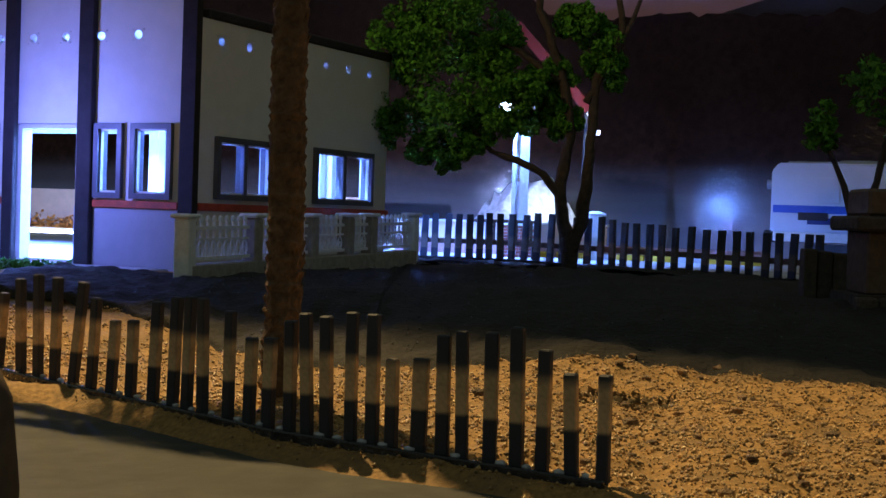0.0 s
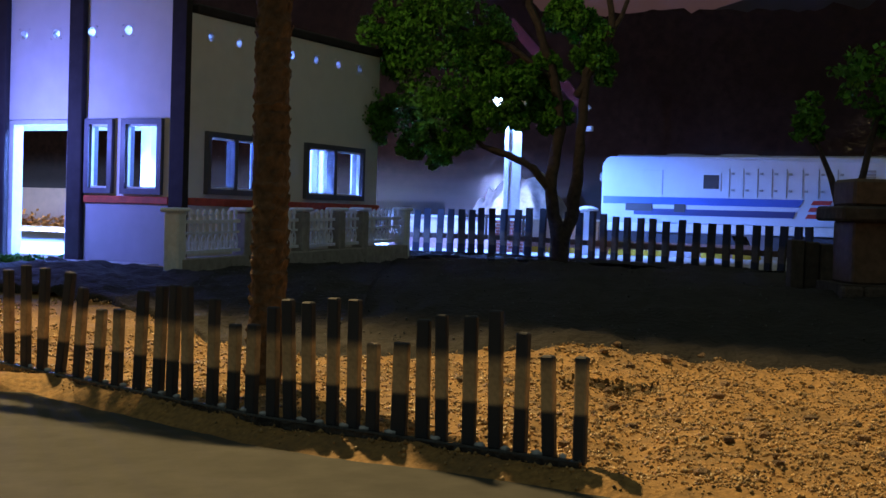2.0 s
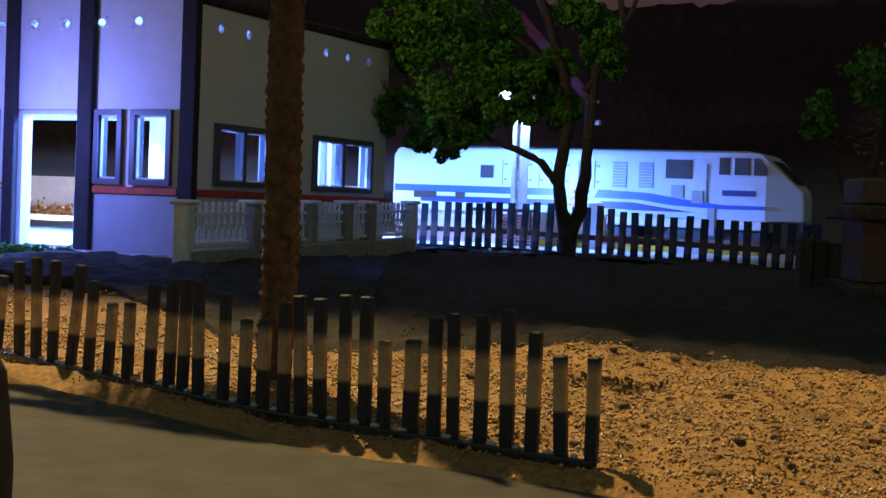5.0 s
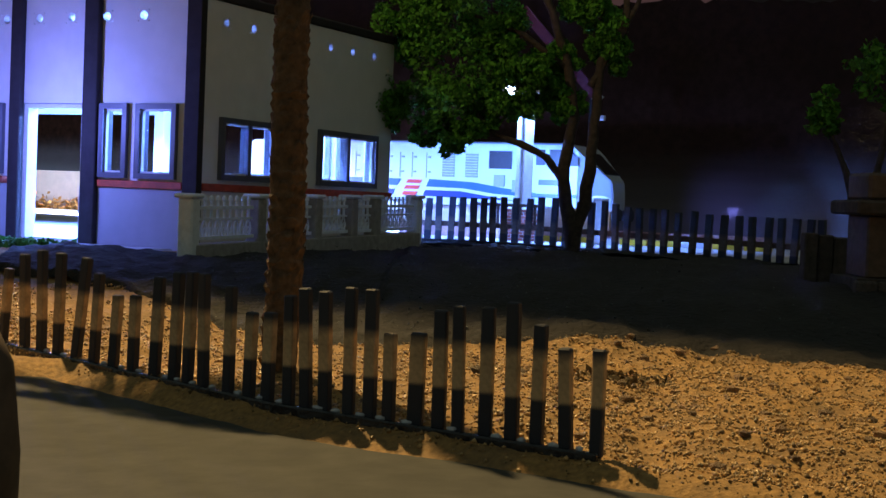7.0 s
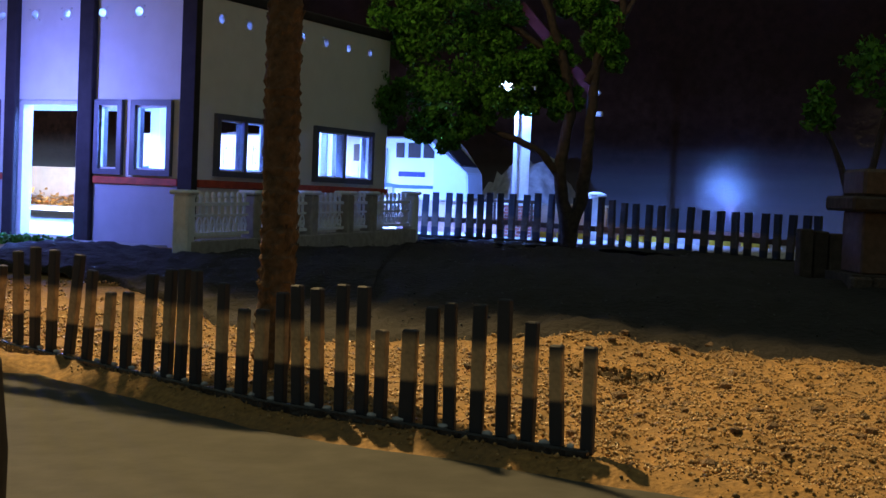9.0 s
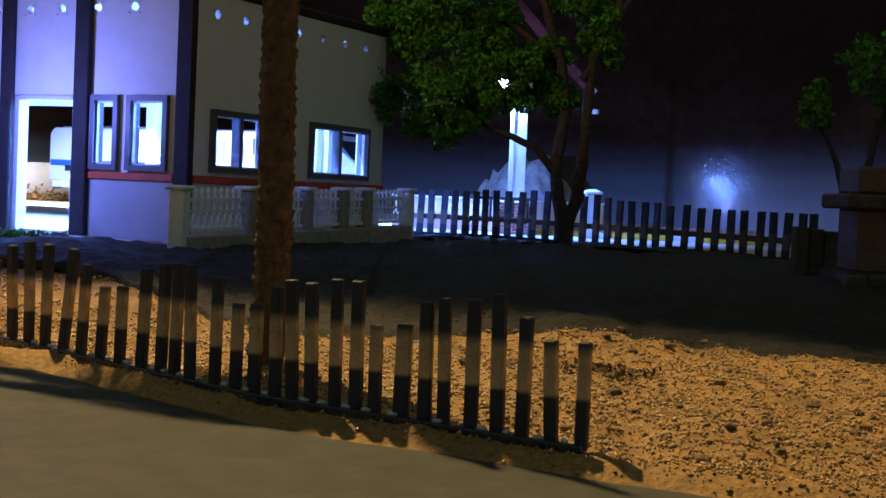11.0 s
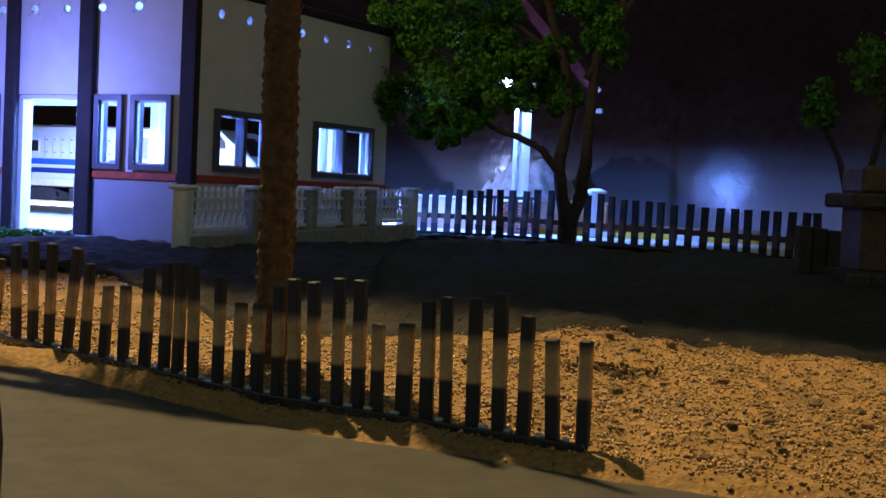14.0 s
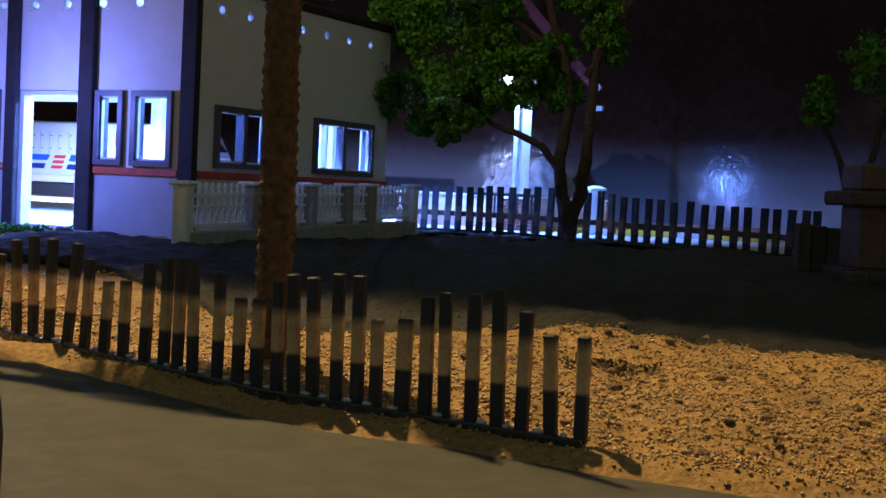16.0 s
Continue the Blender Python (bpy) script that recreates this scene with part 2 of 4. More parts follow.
# ---- building helpers (all in cm) ----
def link(name, bm, material, parent=None, label="", smooth=False):
    me = bpy.data.meshes.new(name)
    bm.transform(Matrix.Scale(U, 4))
    if smooth:
        for f in bm.faces:
            f.smooth = True
    bm.to_mesh(me)
    bm.free()
    me.materials.append(material)
    ob = new(name, me)
    if parent:
        ob.parent = parent
    if label:
        ob["label"] = label
    return ob


def part(name, bm, material, parent, label="", smooth=False):
    return link(name, bm, material, parent, label, smooth)


def alone(name, bm, material, m, label, category, group="", kind="", smooth=False):
    ob = link(name, bm, material, None, "", smooth)
    ob.matrix_world = m
    return tagged(ob, label, category, group, kind)


def thing(name, m, label, category, group="", kind=""):
    ob = new(name)
    ob.empty_display_size = 0.01
    ob.matrix_world = m
    return tagged(ob, label, category, group, kind)


def share(name, mesh, parent, m):
    ob = new(name, mesh)
    ob.parent = parent
    ob.matrix_basis = m
    return ob


def box(x0, y0, z0, x1, y1, z1, bevel=0.0, bm=None):
    bm = bm or bmesh.new()
    r = bmesh.ops.create_cube(bm, size=1.0)
    vs = r["verts"]
    bmesh.ops.scale(bm, vec=(x1 - x0, y1 - y0, z1 - z0), verts=vs)
    bmesh.ops.translate(bm, vec=((x0 + x1) / 2, (y0 + y1) / 2, (z0 + z1) / 2), verts=vs)
    if bevel:
        es = list({e for v in vs for e in v.link_edges})
        bmesh.ops.bevel(bm, geom=es, offset=bevel, segments=1, affect="EDGES")
    return bm


def tube(points, radii, seg=10, bm=None, wobble=0.0, seed=0):
    bm = bm or bmesh.new()
    rnd = random.Random(seed)
    rings = []
    for i, p in enumerate(points):
        a = Vector(points[max(0, i - 1)])
        b = Vector(points[min(len(points) - 1, i + 1)])
        d = (b - a).normalized()
        ref = Vector((1, 0, 0)) if abs(d.x) < 0.9 else Vector((0, 1, 0))
        s = d.cross(ref).normalized()
        t = d.cross(s)
        ring = []
        for k in range(seg):
            w = 1 + wobble * (rnd.random() - 0.5)
            an = 2 * math.pi * k / seg
            ring.append(bm.verts.new(Vector(p) + (s * math.cos(an) + t * math.sin(an)) * radii[i] * w))
        rings.append(ring)
    for r0, r1 in zip(rings, rings[1:]):
        for k in range(seg):
            bm.faces.new((r0[k], r0[(k + 1) % seg], r1[(k + 1) % seg], r1[k]))
    bm.faces.new(rings[0][::-1])
    bm.faces.new(rings[-1])
    return bm


def prism(profile, y0, y1, bm=None, bevel=0.0):
    """A side outline in x and z, drawn out from y0 to y1."""
    bm = bm or bmesh.new()
    a = [bm.verts.new((x, y0, z)) for x, z in profile]
    b = [bm.verts.new((x, y1, z)) for x, z in profile]
    n = len(profile)
    bm.faces.new(a)
    bm.faces.new(b[::-1])
    for k in range(n):
        bm.faces.new((a[k], b[k], b[(k + 1) % n], a[(k + 1) % n]))
    bmesh.ops.recalc_face_normals(bm, faces=bm.faces)
    if bevel:
        bmesh.ops.bevel(bm, geom=list(bm.edges), offset=bevel, segments=2, affect="EDGES")
    return bm


def pierced(x0, x1, z0, z1, y0, y1, holes, bm):
    """A slab in the x-z plane between y0 and y1 with round holes (x, z, r): each in a square cell of its own, cut clean through."""
    cells, cuts = [], [x0]
    for hx, hz, hr in sorted(holes):
        cuts += [hx - hr * 1.6, hx + hr * 1.6]
        cells.append((hx, hz, hr))
    cuts.append(x1)
    for a, b in zip(cuts[::2], cuts[1::2]):
        if b - a > 1e-4:
            box(a, y0, z0, b, y1, z1, bm=bm)
    for hx, hz, hr in cells:
        a, b = hx - hr * 1.6, hx + hr * 1.6
        n = 16
        outer, inner = [], []
        for k in range(n):
            an = 2 * math.pi * (k + 0.5) / n
            c, s = math.cos(an), math.sin(an)
            q = 1 / max(abs(c), abs(s))
            ox, oz = hx + c * q * hr * 1.6, (z1 if s * q > 0.98 else z0 if s * q < -0.98 else (z0 + z1) / 2 + s * q * (z1 - z0) / 2)
            outer.append((ox, oz))
            inner.append((hx + c * hr, hz + s * hr))
        vo = [[bm.verts.new((x, y, z)) for x, z in outer] for y in (y0, y1)]
        vi = [[bm.verts.new((x, y, z)) for x, z in inner] for y in (y0, y1)]
        for k in range(n):
            j = (k + 1) % n
            bm.faces.new((vo[0][k], vo[0][j], vi[0][j], vi[0][k]))
            bm.faces.new((vo[1][j], vo[1][k], vi[1][k], vi[1][j]))
            bm.faces.new((vi[0][k], vi[0][j], vi[1][j], vi[1][k]))
    return bm


# ---- ground ----
def smooth01(a, b, v):
    t = min(1, max(0, (v - a) / (b - a)))
    return t * t * (3 - 2 * t)


FENCE = [(-6.6, 17.6), (-4.76, 15.35), (-1.37, 11.95), (1.30, 10.12)]


def fence_y(x):
    for (x0, y0), (x1, y1) in zip(FENCE, FENCE[1:]):
        if x <= x1:
            return y0 + (y1 - y0) * (x - x0) / (x1 - x0)
    (x0, y0), (x1, y1) = FENCE[-2:]
    return y1 + (y1 - y0) / (x1 - x0) * (x - x1) * 0.75


def ground_z(x, y):
    base = -0.8 + 0.72 * smooth01(15.5, 22.3, y + 0.10 * x)
    by = (x - CORNER[0]) * 0.4478 + (y - CORNER[1]) * 0.8942
    if by > 20 or y > 60 or y < -20:
        return -1.0
    if by > 7.4 and y > 37.6:
        return -0.06
    d = y - fence_y(x)
    base -= 0.16 * (1 - smooth01(-0.60, -0.18, d))
    n = noise.noise((x * 0.55, y * 0.55, 3)) * 0.10 + noise.noise((x * 1.9, y * 1.9, 7)) * 0.06
    f = noise.noise((x * 6, y * 6, 1)) * 0.045 + noise.noise((x * 3.1, y * 3.1, 5)) * 0.05
    k = smooth01(-0.7, 0.2, d)
    base += 0.10 * math.exp(-((x - 2.0) ** 2 / 1.6 + (y - 17.2) ** 2 / 1.2))
    return base + (n + f) * k


def ground_sheet():
    bm = bmesh.new()
    def line(a, b, mid, fine, wide):
        out, v = [], a
        while v < b:
            out.append(v)
            v += fine if mid[0] <= v < mid[1] else wide
        return out + [b]
    xs = line(-130, 130, (-9, 11), 0.10, 6.0)
    ys = [-40 + 4.0 * k for k in range(12)] + [8.5 + 0.1 * k for k in range(190)] + [27.5 + 0.5 * k for k in range(60)] + [58.0 + 8 * k for k in range(12)]
    grid = [[bm.verts.new((x, y, ground_z(x, y))) for x in xs] for y in ys]
    for r0, r1 in zip(grid, grid[1:]):
        for k in range(len(xs) - 1):
            bm.faces.new((r0[k], r0[k + 1], r1[k + 1], r1[k]))
    return alone("ground", bm, M_SOIL, at(0, 0, 0), "coarse brown sand and soil of a layout garden", "ground", kind="structure", smooth=True)


ground_sheet()


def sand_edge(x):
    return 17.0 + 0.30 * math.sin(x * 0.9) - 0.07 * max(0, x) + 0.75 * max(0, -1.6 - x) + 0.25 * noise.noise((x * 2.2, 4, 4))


def soil(name, xs, near, far, label, lift):
    bm = bmesh.new()
    grid = []
    for x in xs:
        a, b = near(x), far(x)
        n = 46
        col = []
        for k in range(n + 1):
            y = a + (b - a) * (k / n) ** 1.5
            rim = min(1.0, k / 3, (n - k) / 2)
            col.append(bm.verts.new((x, y, ground_z(x, y) - 0.03 + (0.03 + lift) * rim + 0.03 * noise.noise((x * 4, y * 4, 8)))))
        grid.append(col)
    for c0, c1 in zip(grid, grid[1:]):
        for k in range(len(c0) - 1):
            bm.faces.new((c0[k], c1[k], c1[k + 1], c0[k + 1]))
    return alone(name, bm, M_NEARBLACK, at(0, 0, 0), label, "soil", kind="structure", smooth=True)


# near-black sheet laid over the ground from sand_edge back to the fences
M_NEARBLACK = mat("near_black_rough", (0.012, 0.009, 0.007), 0.85, 0, 0.5, 240, 1.0, 0.05)
soil("near_black_bed", [-7.3 + 0.12 * k for k in range(159)], sand_edge, lambda x: min(38.7, max(24.4 - 0.45 * (x + 4.4), 22.75 + 2.455 * (x + 4.4))) if x < -0.9 else 38.7 - 0.72 * max(0, x - 2.0), "near-black ground bed inside the fences", 0.085)
def road_edge(x):
    """The road's border: a sand strip is left between it and the fence, narrower towards the fence's end."""
    return fence_y(x) - 0.68 + 0.24 * smooth01(-0.8, 0.6, x) + 0.05 * noise.noise((x * 3, 1, 5)) + 0.03 * noise.noise((x * 9, 1, 5))


def grains(name, count, seed, region, size, material, label, lift=0.0):
    """Loose sand grains and pebbles, one joined mesh."""
    rnd = np.random.RandomState(seed)
    vs, fs = [], []
    shape = np.array([(1, 0, 0), (-1, 0, 0), (0, 1, 0), (0, -1, 0), (0, 0, 1), (0, 0, -1)], float)
    tri = [(0, 2, 4), (2, 1, 4), (1, 3, 4), (3, 0, 4), (2, 0, 5), (1, 2, 5), (3, 1, 5), (0, 3, 5)]
    made = 0
    while made < count:
        x = rnd.uniform(region[0], region[1])
        y = region[2] + (region[3] - region[2]) * rnd.rand() ** 1.4
        if y < fence_y(x) - 0.5 * rnd.rand() ** 2:
            continue
        r = size * math.exp(rnd.normal(0, 0.5))
        r = min(r, size * 2.6)
        a = rnd.uniform(0, 6.28)
        p = shape * r * rnd.uniform(0.6, 1.2, (6, 3))
        c, s = math.cos(a), math.sin(a)
        p = p @ np.array([(c, s, 0), (-s, c, 0), (0, 0, 1)])
        p += (x, y, ground_z(x, y) + lift + r * 0.25)
        k = len(vs)
        vs.extend((p * U).tolist())
        fs.extend([(t[0] + k, t[1] + k, t[2] + k) for t in tri])
        made += 1
    me = bpy.data.meshes.new(name)
    me.from_pydata(vs, [], fs)
    me.shade_smooth()
    me.materials.append(material)
    return tagged(new(name, me), label, "sand", kind="stuff")


grains("sand_grains", 72000, 5, (-6.5, 7.0, 8.5, 20.0), 0.0115, M_GRAIN, "loose tan sand grains and small pebbles")

grains("soil_crumbs", 3000, 15, (-3.6, 6.0, 17.6, 33.0), 0.009, M_CRUMB, "loose pale crumbs and moss on the near-black ground", 0.09)


def pebbles():
    rnd = random.Random(8)
    meshes = []
    for k in range(4):
        bm = bmesh.new()
        bmesh.ops.create_icosphere(bm, subdivisions=1, radius=1.0)
        for v in bm.verts:
            v.co *= 0.75 + 0.5 * rnd.random()
            v.co.z *= 0.65
        ob = link("pebble", bm, M_PEBBLE)
        meshes.append(ob.data)
        bpy.data.objects.remove(ob)
    for i in range(120):
        x, y = rnd.uniform(0.4, 6.0), rnd.uniform(9.8, 17.5)
        if y < fence_y(x) + 0.3:
            continue
        r = 0.03 + 0.055 * rnd.random() ** 2
        ob = new("pebble", meshes[i % 4])
        ob.matrix_world = at(x, y, ground_z(x, y) + r * 0.3, rnd.uniform(0, 360)) @ Matrix.Scale(r, 4)
        tagged(ob, "small brown pebble lying on the sand", "pebble", "pebbles on the sand")


pebbles()


def road():
    bm = bmesh.new()
    n = 620
    near, far = [], []
    for k in range(n + 1):
        x = -14 + 26 * k / n
        far.append(bm.verts.new((x, road_edge(x), -0.925)))
        near.append(bm.verts.new((x, -30, -0.925)))
    for k in range(n):
        bm.faces.new((near[k], near[k + 1], far[k + 1], far[k]))
    r = bmesh.ops.extrude_face_region(bm, geom=list(bm.faces))
    bmesh.ops.translate(bm, vec=(0, 0, -0.06), verts=[v for v in r["geom"] if isinstance(v, bmesh.types.BMVert)])
    bmesh.ops.recalc_face_normals(bm, faces=bm.faces)
    alone("road", bm, M_ROAD, at(0, 0, 0), "smooth grey-brown model road surface", "road", kind="structure")


road()


# ---- fences of banded sticks ----
def picket_mesh(w, d, h, material):
    bm = box(-w / 2, -d / 2, 0, w / 2, d / 2, h, bevel=0.012)
    ob = link("picket", bm, material)
    me = ob.data
    bpy.data.objects.remove(ob)
    return me


# foot, height and lean of each stick along the fence
STICKS = [(-6.3, 0.95, 0), (-6.03, 1.05, 0), (-5.77, 1.1, 0), (-5.5, 1.02, 0), (-5.22, 0.91, 0.04), (-4.79, 1.11, -0.05), (-4.51, 1.18, -0.08), (-4.25, 1.17, 0), (-3.97, 1.15, 0.08), (-3.7, 1.0, 0.03),
          (-3.42, 0.79, 0), (-3.15, 0.82, -0.01), (-2.86, 1.04, 0.01), (-2.61, 1.11, 0), (-2.44, 1.13, -0.01), (-2.25, 1.13, -0.04), (-1.96, 1.04, -0.02), (-1.73, 0.82, -0.02),
          (-1.53, 0.84, -0.03), (-1.31, 1.02, -0.04), (-1.14, 1.1, -0.07), (-0.96, 1.09, -0.05), (-0.74, 1.14, -0.05), (-0.55, 1.14, -0.05), (-0.38, 0.78, -0.04), (-0.15, 0.81, -0.02),
          (0.05, 1.02, -0.04), (0.21, 1.07, -0.06), (0.43, 1.08, -0.04), (0.64, 1.14, -0.05), (0.83, 0.98, -0.03), (1.05, 0.82, -0.06), (1.27, 0.83, -0.04)]


def near_fence():
    f = thing("picket_fence", at(0, 0, 0), "low fence of upright sticks, dark at foot and head", "fence")
    rnd = random.Random(4)
    spots = []
    for x, h, lean in STICKS:
        y = fence_y(x)
        a = math.degrees(math.atan2(fence_y(x + 0.1) - fence_y(x - 0.1), 0.2))
        w = 0.13 if x == -0.15 else rnd.uniform(0.098, 0.112)
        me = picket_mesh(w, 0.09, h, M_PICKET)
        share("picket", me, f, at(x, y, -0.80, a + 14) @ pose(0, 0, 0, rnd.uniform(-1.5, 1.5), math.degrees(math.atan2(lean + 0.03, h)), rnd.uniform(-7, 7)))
        spots.append((x, y))
    for (x0, y0), (x1, y1) in zip(FENCE, FENCE[1:]):
        L = math.hypot(x1 - x0, y1 - y0)
        a = math.degrees(math.atan2(y1 - y0, x1 - x0))
        bm = box(-0.02, -0.13, -0.12, L + 0.02, -0.055, 0.05, bevel=0.015)
        r = part("bottom_rail", bm, M_GLUE, f, "dark glued foot rail with glossy streaks")
        r.matrix_basis = at(x0, y0, -0.80, a)
    # pale beads modelled for the blue-white glints along the rail
    for (x0, y0), (x1, y1) in zip(spots, spots[1:]):
        if rnd.random() < 0.2:
            continue
        q = rnd.uniform(0.35, 0.7)
        bm = bmesh.new()
        bmesh.ops.create_icosphere(bm, subdivisions=2, radius=1.0)
        for v in bm.verts:
            v.co *= 0.85 + 0.4 * noise.noise(v.co * 1.5 + Vector((x0 * 7, 0, 0)))
        bmesh.ops.scale(bm, vec=(rnd.uniform(0.035, 0.07), 0.04, 0.026), verts=bm.verts)
        b = part("glint_bead", bm, M_BEAD, f, "shiny pale bead standing in for a glint on the rail", smooth=True)
        b.matrix_basis = at(x0 + (x1 - x0) * q, y0 + (y1 - y0) * q - 0.06, -0.745, math.degrees(math.atan2(y1 - y0, x1 - x0)))
    return f


M_BEAD = mat("pale_glint", (0.50, 0.52, 0.58), 0.12, 0, 0.2, 300, 0.5, 0.02)
M_GLUE = mat("glossy_dark_glue", (0.02, 0.022, 0.03), 0.14, 0, 0.3, 300, 0.9, 0.03)
near_fence()

FAR_FENCE = [(-0.72, 36.75), (1.8, 36.9), (4.0, 35.7), (8.9, 30.7)]
FAR_STICKS = (-0.53, -0.23, 0.11, 0.41, 0.72, 1.0, 1.26, 1.56, 1.88, 2.21, 2.54, 2.89, 3.2, 3.51, 3.84, 4.16, 4.44, 4.69, 4.99, 5.27, 5.54, 5.83, 6.15, 6.47, 6.78, 7.1, 7.36, 7.67, 7.92, 8.17, 8.44, 8.68)


def far_fence():
    f = thing("picket_fence", at(0, 0, 0), "fence of dark upright sticks between garden and platform", "fence")
    rnd = random.Random(14)
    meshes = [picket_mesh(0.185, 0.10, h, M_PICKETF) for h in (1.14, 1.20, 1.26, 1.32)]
    for x in FAR_STICKS:
        for (x0, y0), (x1, y1) in zip(FAR_FENCE, FAR_FENCE[1:]):
            if x <= x1:
                break
        y = y0 + (y1 - y0) * (x - x0) / (x1 - x0)
        a = math.degrees(math.atan2(y1 - y0, x1 - x0))
        tall = 1.13 + 0.19 * math.exp(-((x - 2.9) / 2.4) ** 2)
        k = min(3, max(0, round((tall - 1.14) / 0.06 + rnd.uniform(-0.5, 0.5))))
        z = 0.10 - 0.15 * smooth01(0, 8.4, x)
        share("picket", meshes[k], f, at(x, y, z - 0.03, a) @ pose(0, 0, 0, 0, rnd.uniform(-2.2, 2.2) + 1.0, rnd.uniform(-6, 6)))
    for (x0, y0), (x1, y1) in zip(FAR_FENCE, FAR_FENCE[1:]):
        L = math.hypot(x1 - x0, y1 - y0)
        a = math.degrees(math.atan2(y1 - y0, x1 - x0))
        za, zb = 0.10 - 0.15 * smooth01(0, 8.4, x0), 0.10 - 0.15 * smooth01(0, 8.4, x1)
        tilt = -math.degrees(math.atan2(zb - za, L))
        part("bottom_rail", box(-0.02, -0.17, -0.7, L + 0.02, -0.06, 0.0, 0.02), M_NEARBLACK, f, "near-black foot rail").matrix_basis = at(x0, y0, za, a) @ pose(0, 0, 0, 0, tilt, 0)
        part("middle_rail", box(0, 0.055, 0.36, L, 0.13, 0.50, 0.01), M_RAIL, f, "brown middle rail").matrix_basis = at(x0, y0, za, a) @ pose(0, 0, 0, 0, tilt, 0)


M_RAIL = mat("brown_rail_wood", (0.16, 0.10, 0.07), 0.7, 0, 0.3, 180, 0.5, 0.02)
far_fence()


# ---- white balustrade ----
def balustrade():
    A, B = Vector((-4.40, 22.95)), Vector((-0.76, 31.9))
    d = B - A
    L, ang = d.length, math.degrees(math.atan2(d.y, d.x))
    f = thing("balustrade", at(A.x, A.y, 0, ang) @ pose(0, 0, 0, 0, -0.95, 0), "pale ornamental balustrade with posts beside the station", "fence")
    part("plinth", box(0, -0.16, -0.62, L, 0.16, 0.20, 0.02), M_PLINTH, f)
    stops = [0.0, 0.235 * L, 0.47 * L, 0.64 * L, 0.76 * L, L]
    for q in stops:
        p = part("post", box(q - 0.14, -0.15, -0.1, q + 0.14, 0.15, 1.0, 0.03), M_BALUST if q in (stops[0], stops[-1]) else M_PLINTH, f)
        part("cap", box(q - 0.20, -0.20, 1.0, q + 0.20, 0.20, 1.08, 0.03), M_BALUST, p)
    for a, b in zip(stops, stops[1:]):
        a, b = a + 0.18, b - 0.18
        bm = bmesh.new()
        box(a, -0.05, 0.80, b, 0.05, 0.86, bm=bm)
        box(a, -0.06, 0.27, b, 0.06, 0.33, bm=bm)
        box(a, -0.035, 0.61, b, 0.035, 0.65, bm=bm)
        part("rail", bm, M_BALUST, f)
        n = max(2, round((b - a) / 0.21))
        for k in range(n):
            x = a + (k + 0.5) * (b - a) / n
            bm = tube([(x, 0, 0.60), (x, 0, 0.94), (x, 0, 0.96), (x, 0, 1.02), (x, 0, 1.05)], [0.03, 0.03, 0.05, 0.04, 0.008], 6)
            # pointed oval round each foot, with a small ring in it
            for s in (-1, 1):
                tube([(x, 0, 0.63), (x + s * 0.06, 0, 0.54), (x + s * 0.085, 0, 0.44), (x + s * 0.05, 0, 0.32)], [0.017] * 4, 5, bm)
            ring = [(x + 0.045 * math.cos(t), 0, 0.42 + 0.06 * math.sin(t)) for t in [k2 * math.pi / 4 for k2 in range(9)]]
            tube(ring, [0.014] * 9, 4, bm)
            part("baluster", bm, M_BALUST, f)
    return f


balustrade()

# ---- station ----
station = thing("station_building", TB, "two-part station hall with blue-lit front and olive side wall", "building")


def wall_with_openings(x0, x1, z0, z1, y0, y1, openings, bm=None):
    """A wall slab with rectangular openings (xa, xb, za, zb) that go through."""
    bm = bm or bmesh.new()
    xs = sorted({x0, x1, *[o[0] for o in openings], *[o[1] for o in openings]})
    for a, b in zip(xs, xs[1:]):
        cuts = sorted([(o[2], o[3]) for o in openings if o[0] <= a + 1e-6 and o[1] >= b - 1e-6])
        z = z0
        for za, zb in cuts:
            if za - z > 1e-4:
                box(a, y0, z, b, y1, za, bm=bm)
            z = zb
        if z1 - z > 1e-4:
            box(a, y0, z, b, y1, z1, bm=bm)
    return bm


FH = 5.35
HOLE = 0.092


def window(parent, x0, x1, z0, z1, y, panes=1, tilt=0.0, flip=False):
    """Frame, mullions, sill and glass in an opening of a wall that faces -y."""
    bm = bmesh.new()
    t = 0.11
    box(x0, y - 0.10, z0, x0 + t, y + 0.2, z1, bm=bm)
    box(x1 - t, y - 0.10, z0, x1, y + 0.2, z1, bm=bm)
    box(x0 + t, y - 0.10, z1 - t, x1 - t, y + 0.2, z1, bm=bm)
    box(x0 + t, y - 0.10, z0, x1 - t, y + 0.2, z0 + t, bm=bm)
    w = part("window", bm, M_FRAME, parent, "dark grey window frame")
    for k in range(1, panes):
        x = x0 + (x1 - x0) * k / panes
        part("mullion", box(x - 0.06, y - 0.07, z0 + t, x + 0.06, y + 0.15, z1 - t, 0.01), M_FRAME, w)
    for k in range(panes):
        a = x0 + t * 0.9 + (x1 - x0 - 2 * t) * k / panes
        b = x0 + t * 1.1 + (x1 - x0 - 2 * t) * (k + 1) / panes
        g = part("pane", box(a, y + 0.02, z0 + t, b, y + 0.035, z1 - t), M_GLASS, w, "clear glass pane")
        g.visible_shadow = False
        bm = bmesh.new()
        e = 0.035
        box(a, y - 0.02, z0 + t, a + e, y + 0.06, z1 - t, bm=bm)
        box(b - e, y - 0.02, z0 + t, b, y + 0.06, z1 - t, bm=bm)
        box(a + e, y - 0.02, z1 - t - e, b - e, y + 0.06, z1 - t, bm=bm)
        box(a + e, y - 0.02, z0 + t, b - e, y + 0.06, z0 + t + e, bm=bm)
        part("sash", bm, M_WHITE, w, "pale inner sash")
    return w


